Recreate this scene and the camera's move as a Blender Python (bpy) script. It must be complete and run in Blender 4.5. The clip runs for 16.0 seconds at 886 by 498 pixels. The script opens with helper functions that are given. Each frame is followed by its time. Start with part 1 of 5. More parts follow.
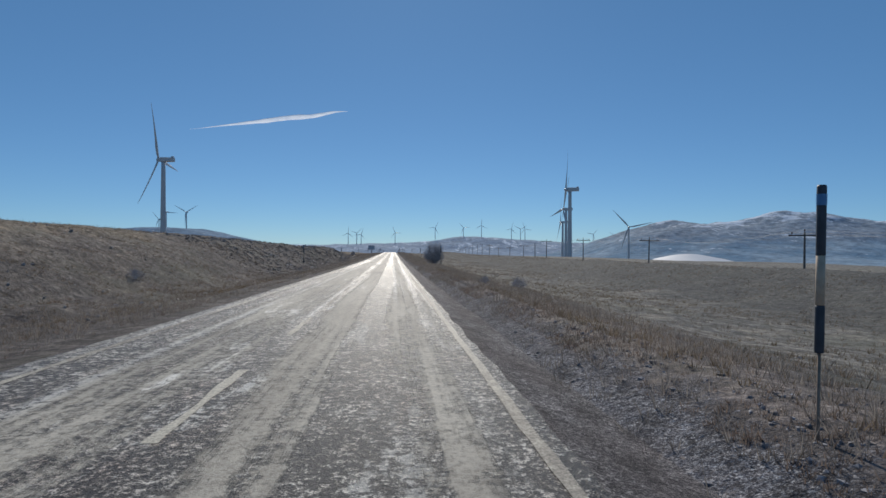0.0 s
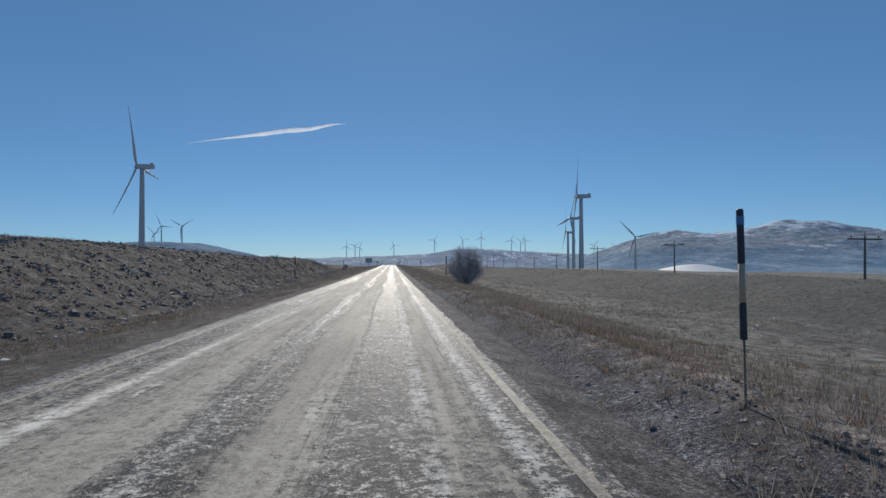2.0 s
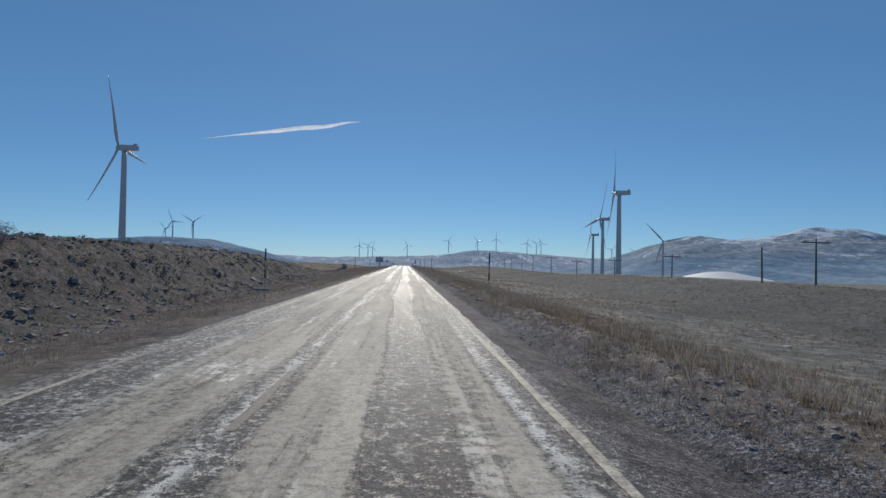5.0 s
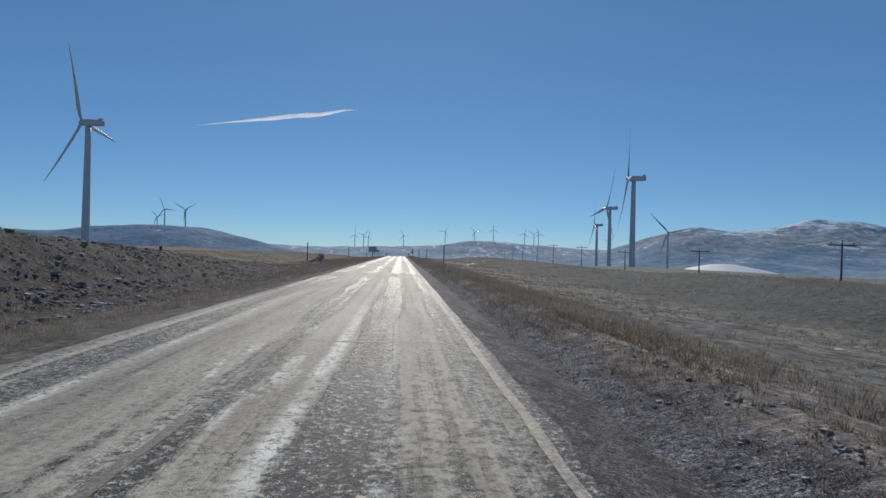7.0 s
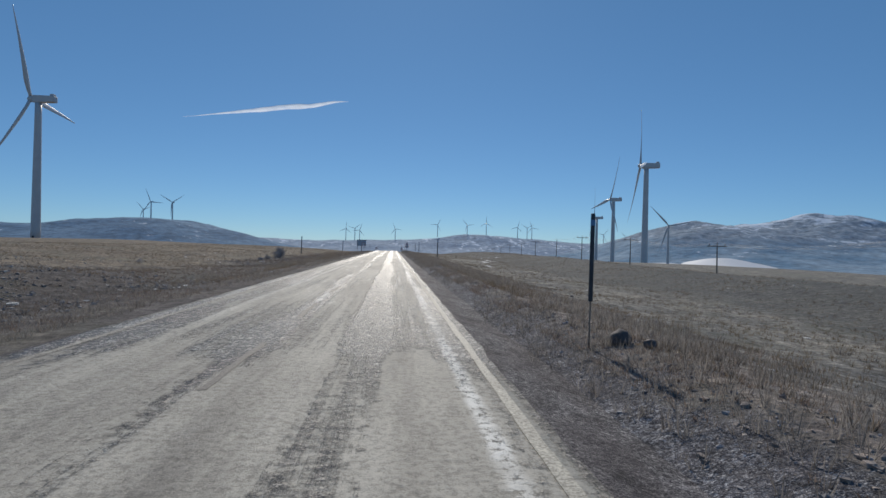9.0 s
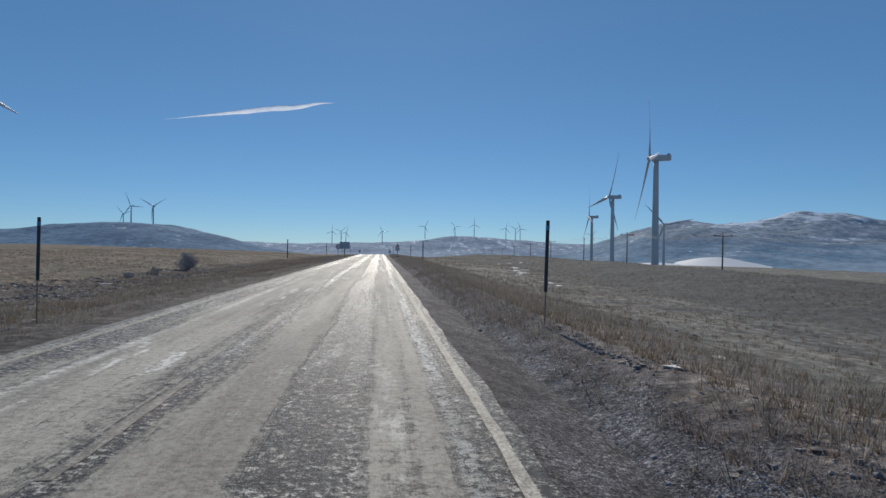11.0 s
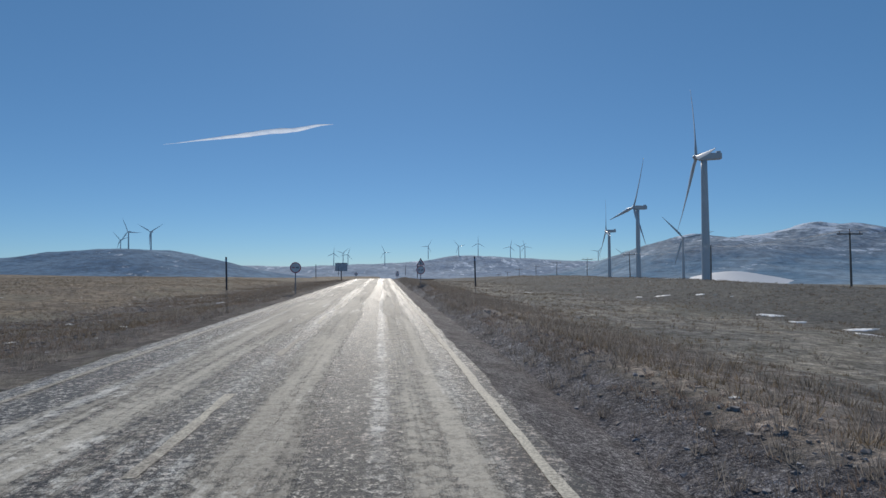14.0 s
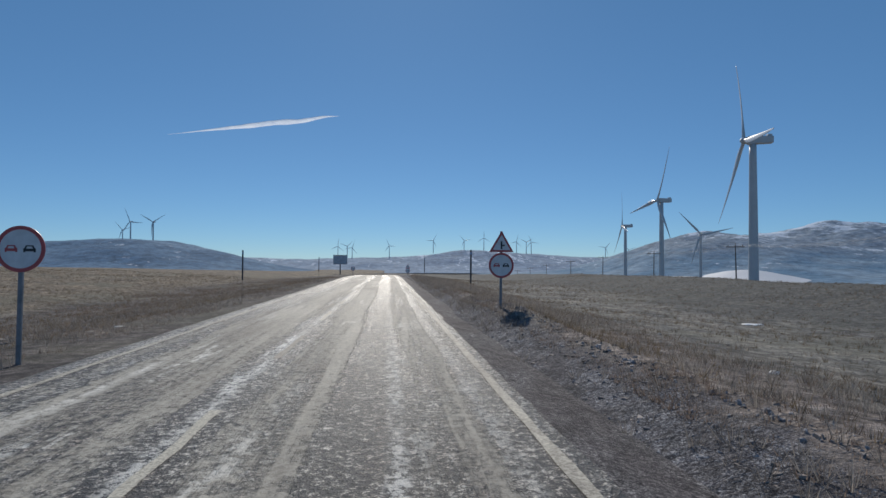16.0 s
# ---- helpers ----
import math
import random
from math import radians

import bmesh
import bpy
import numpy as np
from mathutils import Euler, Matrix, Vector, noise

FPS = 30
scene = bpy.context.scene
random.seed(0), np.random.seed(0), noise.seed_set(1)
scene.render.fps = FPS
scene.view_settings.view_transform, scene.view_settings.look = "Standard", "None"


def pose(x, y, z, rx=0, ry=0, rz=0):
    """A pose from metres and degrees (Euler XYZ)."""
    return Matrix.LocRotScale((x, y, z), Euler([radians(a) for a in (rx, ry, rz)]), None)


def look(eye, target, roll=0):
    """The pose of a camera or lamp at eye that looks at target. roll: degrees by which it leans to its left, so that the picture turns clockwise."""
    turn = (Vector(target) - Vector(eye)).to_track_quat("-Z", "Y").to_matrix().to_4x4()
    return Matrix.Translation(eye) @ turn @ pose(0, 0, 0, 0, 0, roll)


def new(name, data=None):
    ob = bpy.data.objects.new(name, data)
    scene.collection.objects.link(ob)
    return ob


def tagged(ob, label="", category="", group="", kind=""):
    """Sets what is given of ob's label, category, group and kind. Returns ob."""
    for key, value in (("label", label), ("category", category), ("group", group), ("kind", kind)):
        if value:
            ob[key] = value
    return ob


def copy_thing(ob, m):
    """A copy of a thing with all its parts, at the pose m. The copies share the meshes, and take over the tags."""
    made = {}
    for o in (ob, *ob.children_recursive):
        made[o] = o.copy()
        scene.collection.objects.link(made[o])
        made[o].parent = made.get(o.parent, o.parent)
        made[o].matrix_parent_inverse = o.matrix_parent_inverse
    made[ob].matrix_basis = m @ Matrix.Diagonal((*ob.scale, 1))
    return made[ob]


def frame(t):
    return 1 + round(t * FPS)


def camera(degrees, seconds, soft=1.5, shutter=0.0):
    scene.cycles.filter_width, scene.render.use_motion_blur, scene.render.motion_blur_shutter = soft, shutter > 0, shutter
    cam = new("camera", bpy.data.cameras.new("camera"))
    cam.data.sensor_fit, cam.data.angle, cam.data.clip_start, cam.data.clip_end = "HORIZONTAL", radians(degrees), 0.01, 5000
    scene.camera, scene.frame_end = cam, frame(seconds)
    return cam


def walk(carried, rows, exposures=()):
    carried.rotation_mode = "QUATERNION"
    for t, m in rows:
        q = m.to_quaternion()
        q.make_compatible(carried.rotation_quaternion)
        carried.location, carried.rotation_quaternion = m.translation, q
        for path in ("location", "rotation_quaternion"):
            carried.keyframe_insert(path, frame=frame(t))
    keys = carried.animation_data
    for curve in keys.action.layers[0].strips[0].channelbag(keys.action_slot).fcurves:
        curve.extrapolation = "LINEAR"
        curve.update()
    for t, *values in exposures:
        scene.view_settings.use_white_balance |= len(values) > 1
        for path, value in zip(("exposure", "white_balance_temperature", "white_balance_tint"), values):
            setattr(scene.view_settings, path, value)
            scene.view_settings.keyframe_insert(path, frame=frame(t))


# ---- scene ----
ROWS = [
    (0, 0.06, 0, 1.7, 89.996, -0.258, -4.587),
    (0.5, 0.018, 10.42, 1.7, 89.926, -0.143, -4.564),
    (1, -0.013, 20.81, 1.7, 89.859, 0.01, -4.634),
    (1.5, -0.047, 31.18, 1.7, 89.868, 0.055, -4.503),
    (2, -0.176, 41.52, 1.7, 91.143, 0.233, -4.696),
    (2.5, -0.3, 51.83, 1.7, 92.476, 0.789, -4.774),
    (3, -0.536, 62.12, 1.7, 93.078, 0.793, -4.877),
    (3.5, -0.69, 72.37, 1.7, 92.744, 0.168, -4.478),
    (6, -0.06, 123.25, 1.7, 90.647, -1.161, -3.475),
    (6.5, 0.028, 133.35, 1.7, 90.503, -1.262, -3.697),
    (7, 0.028, 143.42, 1.7, 90.392, -1.37, -3.85),
    (7.5, -0.01, 153.46, 1.7, 90.392, -1.359, -4.012),
    (8, 0, 163.47, 1.7, 90.264, -1.475, -4.001),
    (8.5, 0.005, 173.46, 1.7, 90.085, -1.454, -4.28),
    (9, 0.057, 183.42, 1.7, 89.833, -1.414, -4.604),
    (11.5, 0.32, 232.81, 1.7, 90.06, -0.532, -6.065),
    (12, 0.342, 242.6, 1.7, 90.043, -0.229, -6.32),
    (12.5, 0.323, 252.37, 1.7, 90.082, 0.094, -6.437),
    (13, 0.17, 262.12, 1.7, 91.175, 0.471, -6.225),
    (13.5, 0.12, 271.83, 1.7, 91.568, 0.577, -5.887),
    (14, 0, 281.52, 1.7, 91.876, 0.477, -5.532),
    (14.5, -0.15, 291.18, 1.7, 91.818, 0.192, -5.31),
    (15, -0.2, 300.81, 1.7, 91.845, 0.135, -5.431),
    (15.5, -0.165, 310.42, 1.7, 91.599, -0.243, -5.4),
    (16, -0.146, 320, 1.7, 91.37, -0.284, -5.132),
]
def road_z(y):
    """Height of the carriageway: a slight fall at first, then level, then over the crest."""
    return 0.6 * max(0.0, 1 - y / 150) ** 2 + crest(y)


def crest(y):
    d = y - 392.0
    if d <= 0:
        return 0.0
    return max(-38.0, -0.02 * (math.sqrt(d * d + 900) - 30))


cam = camera(71.0, 16.0)
walk(cam, [(r[0], pose(r[1], r[2], 1.7 + road_z(r[2]), *r[4:])) for r in ROWS])

# ---- light ----
SUN_AZ, SUN_EL = 1.0, 33.0
world = bpy.data.worlds.new("world")
scene.world = world
world.use_nodes = True
wn = world.node_tree
sky = wn.nodes.new("ShaderNodeTexSky")
sky.sky_type = "NISHITA"
sky.sun_disc = False
sky.sun_elevation, sky.sun_rotation = radians(SUN_EL), radians(SUN_AZ)
sky.altitude, sky.air_density, sky.dust_density, sky.ozone_density = 3500, 1.0, 0.9, 4.0
tint = wn.nodes.new("ShaderNodeMix")
tint.data_type, tint.blend_type = "RGBA", "MULTIPLY"
tint.inputs[0].default_value = 1.0
tint.inputs[7].default_value = (0.775, 0.95, 1.0, 1)
wn.links.new(sky.outputs[0], tint.inputs[6])
even = wn.nodes.new("ShaderNodeMix")
even.data_type = "RGBA"
even.inputs[0].default_value = 0.38
even.inputs[7].default_value = (1.08, 3.15, 6.35, 1)
wn.links.new(tint.outputs[2], even.inputs[6])
wn.links.new(even.outputs[2], wn.nodes["Background"].inputs[0])
wn.nodes["Background"].inputs[1].default_value = 0.075

sun_data = bpy.data.lights.new("sun", "SUN")
sun_data.energy, sun_data.angle, sun_data.color = 3.5, radians(1.2), (1.0, 0.92, 0.81)
sun = new("sun", sun_data)
SUN_DIR = Vector((math.sin(radians(SUN_AZ)) * math.cos(radians(SUN_EL)), math.cos(radians(SUN_AZ)) * math.cos(radians(SUN_EL)), math.sin(radians(SUN_EL))))
sun.matrix_world = look(SUN_DIR * 500, (0, 0, 0))
scene.view_settings.exposure = 0.0


# ---- materials ----
class Mat:
    """A node material with a few shorthands."""

    def __init__(self, name, rough=0.8, metal=0.0, spec=0.5):
        self.m = bpy.data.materials.new(name)
        self.m.use_nodes = True
        self.t = self.m.node_tree
        self.b = self.t.nodes["Principled BSDF"]
        self.b.inputs["Roughness"].default_value = rough
        self.b.inputs["Metallic"].default_value = metal
        self.b.inputs["Specular IOR Level"].default_value = spec

    def node(self, kind):
        return self.t.nodes.new(kind)

    def link(self, a, b):
        self.t.links.new(a, b)

    def coords(self, scale=(1, 1, 1), kind="Object"):
        c = self.node("ShaderNodeTexCoord")
        mp = self.node("ShaderNodeMapping")
        mp.inputs["Scale"].default_value = scale
        self.link(c.outputs[kind], mp.inputs[0])
        return mp.outputs[0]

    def noise(self, scale, stretch=(1, 1, 1), detail=4, rough=0.55, kind="Object"):
        n = self.node("ShaderNodeTexNoise")
        n.inputs["Scale"].default_value = scale
        n.inputs["Detail"].default_value = detail
        n.inputs["Roughness"].default_value = rough
        self.link(self.coords(stretch, kind), n.inputs["Vector"])
        return n.outputs["Fac"]

    def ramp(self, fac, stops):
        r = self.node("ShaderNodeValToRGB")
        el = r.color_ramp.elements
        while len(el) < len(stops):
            el.new(0.5)
        for e, (p, c) in zip(el, stops):
            e.position = p
            e.color = (*c, 1) if isinstance(c, tuple) else (c, c, c, 1)
        self.link(fac, r.inputs[0])
        return r.outputs[0]

    def mix(self, fac, a, b, mode="MIX"):
        n = self.node("ShaderNodeMix")
        n.data_type, n.blend_type = "RGBA", mode
        for sock, v in ((n.inputs[0], fac), (n.inputs[6], a), (n.inputs[7], b)):
            if isinstance(v, (int, float)):
                sock.default_value = v
            elif isinstance(v, tuple):
                sock.default_value = (*v, 1)
            else:
                self.link(v, sock)
        return n.outputs[2]

    def math(self, op, a, b=0.0):
        n = self.node("ShaderNodeMath")
        n.operation = op
        for sock, v in ((n.inputs[0], a), (n.inputs[1], b)):
            if isinstance(v, (int, float)):
                sock.default_value = v
            else:
                self.link(v, sock)
        return n.outputs[0]

    def color(self, c):
        if isinstance(c, tuple):
            self.b.inputs["Base Color"].default_value = (*c, 1)
        else:
            self.link(c, self.b.inputs["Base Color"])
        return self

    def rough(self, f):
        self.link(f, self.b.inputs["Roughness"])
        return self

    def bump(self, h, strength=0.5, dist=0.02):
        n = self.node("ShaderNodeBump")
        n.inputs["Strength"].default_value = strength
        n.inputs["Distance"].default_value = dist
        self.link(h, n.inputs["Height"])
        self.link(n.outputs[0], self.b.inputs["Normal"])
        return self


def plain(name, c, rough=0.7, metal=0.0, vary=0.25, scale=3.0, bump=0.0):
    m = Mat(name, rough, metal)
    n = m.noise(scale, detail=6)
    dark = tuple(v * (1 - vary) for v in c)
    light = tuple(min(1, v * (1 + vary)) for v in c)
    m.color(m.ramp(n, [(0.3, dark), (0.7, light)]))
    m.rough(m.ramp(m.noise(scale * 2.3), [(0.3, rough * 0.85), (0.7, min(1, rough * 1.1))]))
    if bump:
        m.bump(m.noise(scale * 6, detail=5), bump, 0.01)
    return m.m


def make_asphalt():
    """Chip-sealed asphalt: smooth dust-filled wheel tracks, coarse dark chippings between them, salt-white seams."""
    m = Mat("asphalt", 0.6, spec=0.5)
    xyz = m.node("ShaderNodeSeparateXYZ")
    m.link(m.coords(), xyz.inputs[0])

    def centred(n, k):
        return m.math("MULTIPLY", m.math("SUBTRACT", n, 0.5), k)

    def total(*terms):
        out = terms[0]
        for t in terms[1:]:
            out = m.math("ADD", out, t)
        return out

    warp = centred(m.noise(1.0, (0.4, 0.05, 1), 4, 0.6), 0.9)
    ragged = centred(m.noise(2.6, (1, 0.7, 1), 6, 0.75), 0.40)
    across = m.math("MULTIPLY", m.math("ADD", total(xyz.outputs[0], warp, ragged), 5.45), 1 / 7.45)

    def lanes(stops, u=across):
        return m.ramp(u, [((p + 5.45) / 7.45, v) for p, v in stops])

    track = lanes([(-5.4, 0.40), (-4.9, 0.35), (-4.4, 0.30), (-3.95, 0.75), (-3.0, 0.85), (-2.5, 0.62), (-2.2, 0.15), (-1.9, 0.40), (-1.6, 0.95), (-0.95, 0.85), (-0.7, 0.08), (-0.1, 0.05), (0.2, 0.60), (0.75, 0.70), (0.98, 0.30), (1.35, 0.30), (1.5, 0.10), (1.8, -0.2)])
    streak = m.noise(1.0, (3.0, 0.05, 1), 6, 0.70)
    patch = m.noise(1.0, (0.30, 0.06, 1), 5, 0.6)
    crust = m.noise(6.0, (1, 0.8, 1), 6, 0.72)
    # dustier and cleaner stretches follow one another along the road
    along = m.math("MULTIPLY", m.math("ADD", xyz.outputs[1], centred(m.noise(0.9, (1, 0.5, 1), 5, 0.7), 5.0)), 1 / 400)

    def stretches(stops):
        return m.ramp(along, [(p / 400, v) for p, v in stops])

    dust = stretches([(0, 0.35), (14, 0.20), (19, 0.5), (40, 0.45), (62, 0.5), (78, 0.6), (95, 0.4), (135, 0.6), (160, 0.75), (176, 0.65), (182, 0.50), (185, 0.5), (186, 1.3), (192, 1.3), (194, 0.35), (215, 0.5), (242, 0.75), (262, 0.6), (285, 0.45), (325, 0.50)])
    cover = total(track, centred(streak, 1.9), centred(patch, 1.3), centred(dust, 0.7), centred(crust, 1.5))
    smooth = m.ramp(cover, [(0.38, 0.0), (0.53, 0.55), (0.72, 1.0)])
    # coarse chippings: near-black bitumen between grey and chalk-white stone
    chips = m.noise(12.5, (1, 0.9, 1), 4, 0.72)
    specks = m.noise(50.0, (1, 1.0, 1), 3, 0.75)
    lumps = m.noise(3.0, (1.2, 0.8, 1), 5, 0.7)
    grit = total(m.math("MULTIPLY", chips, 0.62), m.math("MULTIPLY", specks, 0.38), centred(lumps, 0.26), m.math("MULTIPLY", lanes([(-1.0, 0.0), (-0.75, 1.0), (-0.25, 1.0), (0.0, 0.0)]), -0.012), centred(m.ramp(cover, [(0.0, 0.2), (0.7, 0.8)]), 0.03))
    coarse = m.ramp(grit, [(0.44, (0.012, 0.011, 0.011)), (0.49, (0.050, 0.044, 0.040)), (0.525, (0.15, 0.137, 0.122)), (0.555, (0.46, 0.43, 0.385)), (0.60, (0.82, 0.79, 0.73))])
    coarse = m.mix(0.8, coarse, m.ramp(m.noise(0.8, (1, 0.35, 1), 5, 0.65), [(0.38, (0.84, 0.70, 0.62)), (0.5, (1.0, 0.95, 0.89)), (0.62, (1.12, 1.10, 1.04))]), "MULTIPLY")
    film = m.ramp(total(m.math("MULTIPLY", m.noise(0.7, (1, 0.12, 1), 6, 0.65), 0.7), m.math("MULTIPLY", streak, 0.3)), [(0.40, (0.255, 0.236, 0.205)), (0.50, (0.355, 0.33, 0.282)), (0.60, (0.44, 0.41, 0.35))])
    film = m.mix(0.6, film, m.ramp(grit, [(0.43, 0.5), (0.50, 1.0), (0.57, 1.3)]), "MULTIPLY")
    surface = m.mix(smooth, coarse, film)
    # salt and loose pale grit gather in narrow seams and long blotches, here thick and there gone
    near = total(xyz.outputs[0], m.math("MULTIPLY", warp, 0.25), m.math("MULTIPLY", ragged, 0.40))
    uw = m.math("MULTIPLY", m.math("ADD", near, 5.45), 1 / 7.45)
    length = m.ramp(m.noise(1.0, (0.55, 0.030, 1), 5, 0.65), [(0.44, 0.0), (0.50, 1.0)])
    left_seams = m.math("MULTIPLY", length, lanes([(-5.42, 0.3), (-5.15, 0.4), (-5.0, 0.0), (-4.15, 0.0), (-3.98, 0.9), (-3.8, 0.0), (-2.32, 0.0), (-2.18, 1.0), (-2.0, 0.0)], uw))
    mid_seam = m.math("MULTIPLY", lanes([(-0.20, 0.0), (-0.12, 1.0), (-0.02, 1.0), (0.06, 0.0)], uw), stretches([(120, 0.0), (130, 0.4), (172, 0.4), (190, 0.0), (280, 0.2), (292, 0.9), (325, 0.9), (340, 0.2)]))
    early_seam = m.math("MULTIPLY", lanes([(0.04, 0.0), (0.11, 1.0), (0.22, 1.0), (0.30, 0.0)], uw), stretches([(20, 0.0), (30, 0.8), (76, 0.9), (90, 0.2), (110, 0.0)]))
    inner_seam = m.math("MULTIPLY", lanes([(-1.22, 0.0), (-1.12, 1.0), (-0.98, 1.0), (-0.88, 0.0)], uw), stretches([(130, 0.0), (146, 1.0), (186, 1.0), (196, 0.1), (210, 0.0)]))
    right_seam = m.math("MULTIPLY", lanes([(0.88, 0.0), (0.95, 1.0), (1.05, 1.0), (1.13, 0.0)], uw), stretches([(24, 0.2), (34, 0.9), (110, 1.0), (125, 0.2), (168, 0.3), (186, 1.0), (262, 1.0), (272, 0.3), (340, 0.2)]))
    blotch = m.math("MULTIPLY", m.ramp(total(m.math("MULTIPLY", m.noise(1.0, (1.5, 0.20, 1), 6, 0.68), 0.8), m.math("MULTIPLY", crust, 0.2)), [(0.57, 0.0), (0.61, 0.9)]), lanes([(-4.5, 0.6), (-3.4, 1.0), (-2.0, 1.0), (-1.0, 0.5), (0.9, 0.5), (1.3, 0.0)], uw))
    # a dusty stretch has swallowed most of the salt
    kept = stretches([(152, 1.0), (164, 0.5), (182, 0.45), (186, 0.08), (194, 0.08), (200, 0.5), (215, 1.0)])
    seam = total(m.math("MULTIPLY", total(left_seams, inner_seam, blotch), kept), mid_seam, early_seam, right_seam)
    seam = m.math("MULTIPLY", seam, m.ramp(m.noise(1.0, (0.5, 0.35, 1), 5, 0.7), [(0.42, 0.35), (0.54, 1.0)]))
    crumb = m.ramp(total(m.math("MULTIPLY", grit, 0.6), m.math("MULTIPLY", crust, 0.4)), [(0.465, 0.0), (0.495, 1.0)])
    salt = m.math("MINIMUM", m.math("MULTIPLY", seam, crumb), 1.0)
    m.color(m.mix(salt, surface, (0.80, 0.775, 0.71)))
    m.rough(m.mix(smooth, (0.45, 0.45, 0.45), (0.62, 0.62, 0.62)))
    m.link(m.ramp(smooth, [(0.0, 0.22), (1.0, 0.05)]), m.b.inputs["Specular IOR Level"])
    m.bump(m.math("MULTIPLY", m.math("ADD", chips, m.math("MULTIPLY", specks, 0.6)), m.ramp(smooth, [(0.0, 1.0), (1.0, 0.25)])), 1.0, 0.05)
    return m.m


def make_paint(name, low, high):
    """Road paint, worn through to the dusty asphalt in many places; each stroke is worn to its own degree."""
    m = Mat(name, 0.7, spec=0.2)
    wear = m.noise(7.0, (1, 0.6, 1), 6, 0.8)
    big = m.noise(0.5, (1, 0.14, 1), 4, 0.6)
    info = m.node("ShaderNodeObjectInfo")
    f = m.math("ADD", m.math("MULTIPLY", wear, 0.75), m.math("ADD", m.math("MULTIPLY", big, 0.75), m.math("MULTIPLY", m.math("SUBTRACT", info.outputs["Random"], 0.5), 0.30)))
    c = m.ramp(f, [(low, (0.17, 0.155, 0.137)), ((low + high) / 2, (0.29, 0.266, 0.225)), (high, (0.47, 0.44, 0.365))])
    m.color(m.mix(0.7, c, m.ramp(m.noise(30.0, detail=4, rough=0.75), [(0.42, 0.4), (0.57, 1.3)]), "MULTIPLY"))
    m.bump(wear, 0.5, 0.01)
    return m.m


def gravel_on(m, gain):
    """Loose dark gravel and grey dirt in patches: colour and height."""
    a = m.noise(15.0, detail=6, rough=0.8)
    tiny = m.noise(48.0, detail=3, rough=0.8)
    b = m.noise(0.9, (1, 0.3, 1), 6, 0.7)
    mixed = m.math("ADD", m.math("MULTIPLY", tiny, 0.5), m.math("MULTIPLY", a, 0.5))
    stone = m.ramp(mixed, [(0.41, (0.018, 0.017, 0.019)), (0.48, (0.070, 0.065, 0.069)), (0.54, (0.19, 0.178, 0.178)), (0.60, (0.50, 0.48, 0.46))])
    dirt = m.ramp(mixed, [(0.41, (0.026, 0.023, 0.025)), (0.5, (0.090, 0.080, 0.082)), (0.59, (0.24, 0.217, 0.207))])
    c = m.mix(m.ramp(b, [(0.42, 0.0), (0.58, 1.0)]), stone, dirt)
    c = m.mix(0.8, c, m.ramp(m.noise(2.1, (1, 0.6, 1), 6, 0.75), [(0.38, 0.45 * gain), (0.60, 1.35 * gain)]), "MULTIPLY")
    return c, mixed


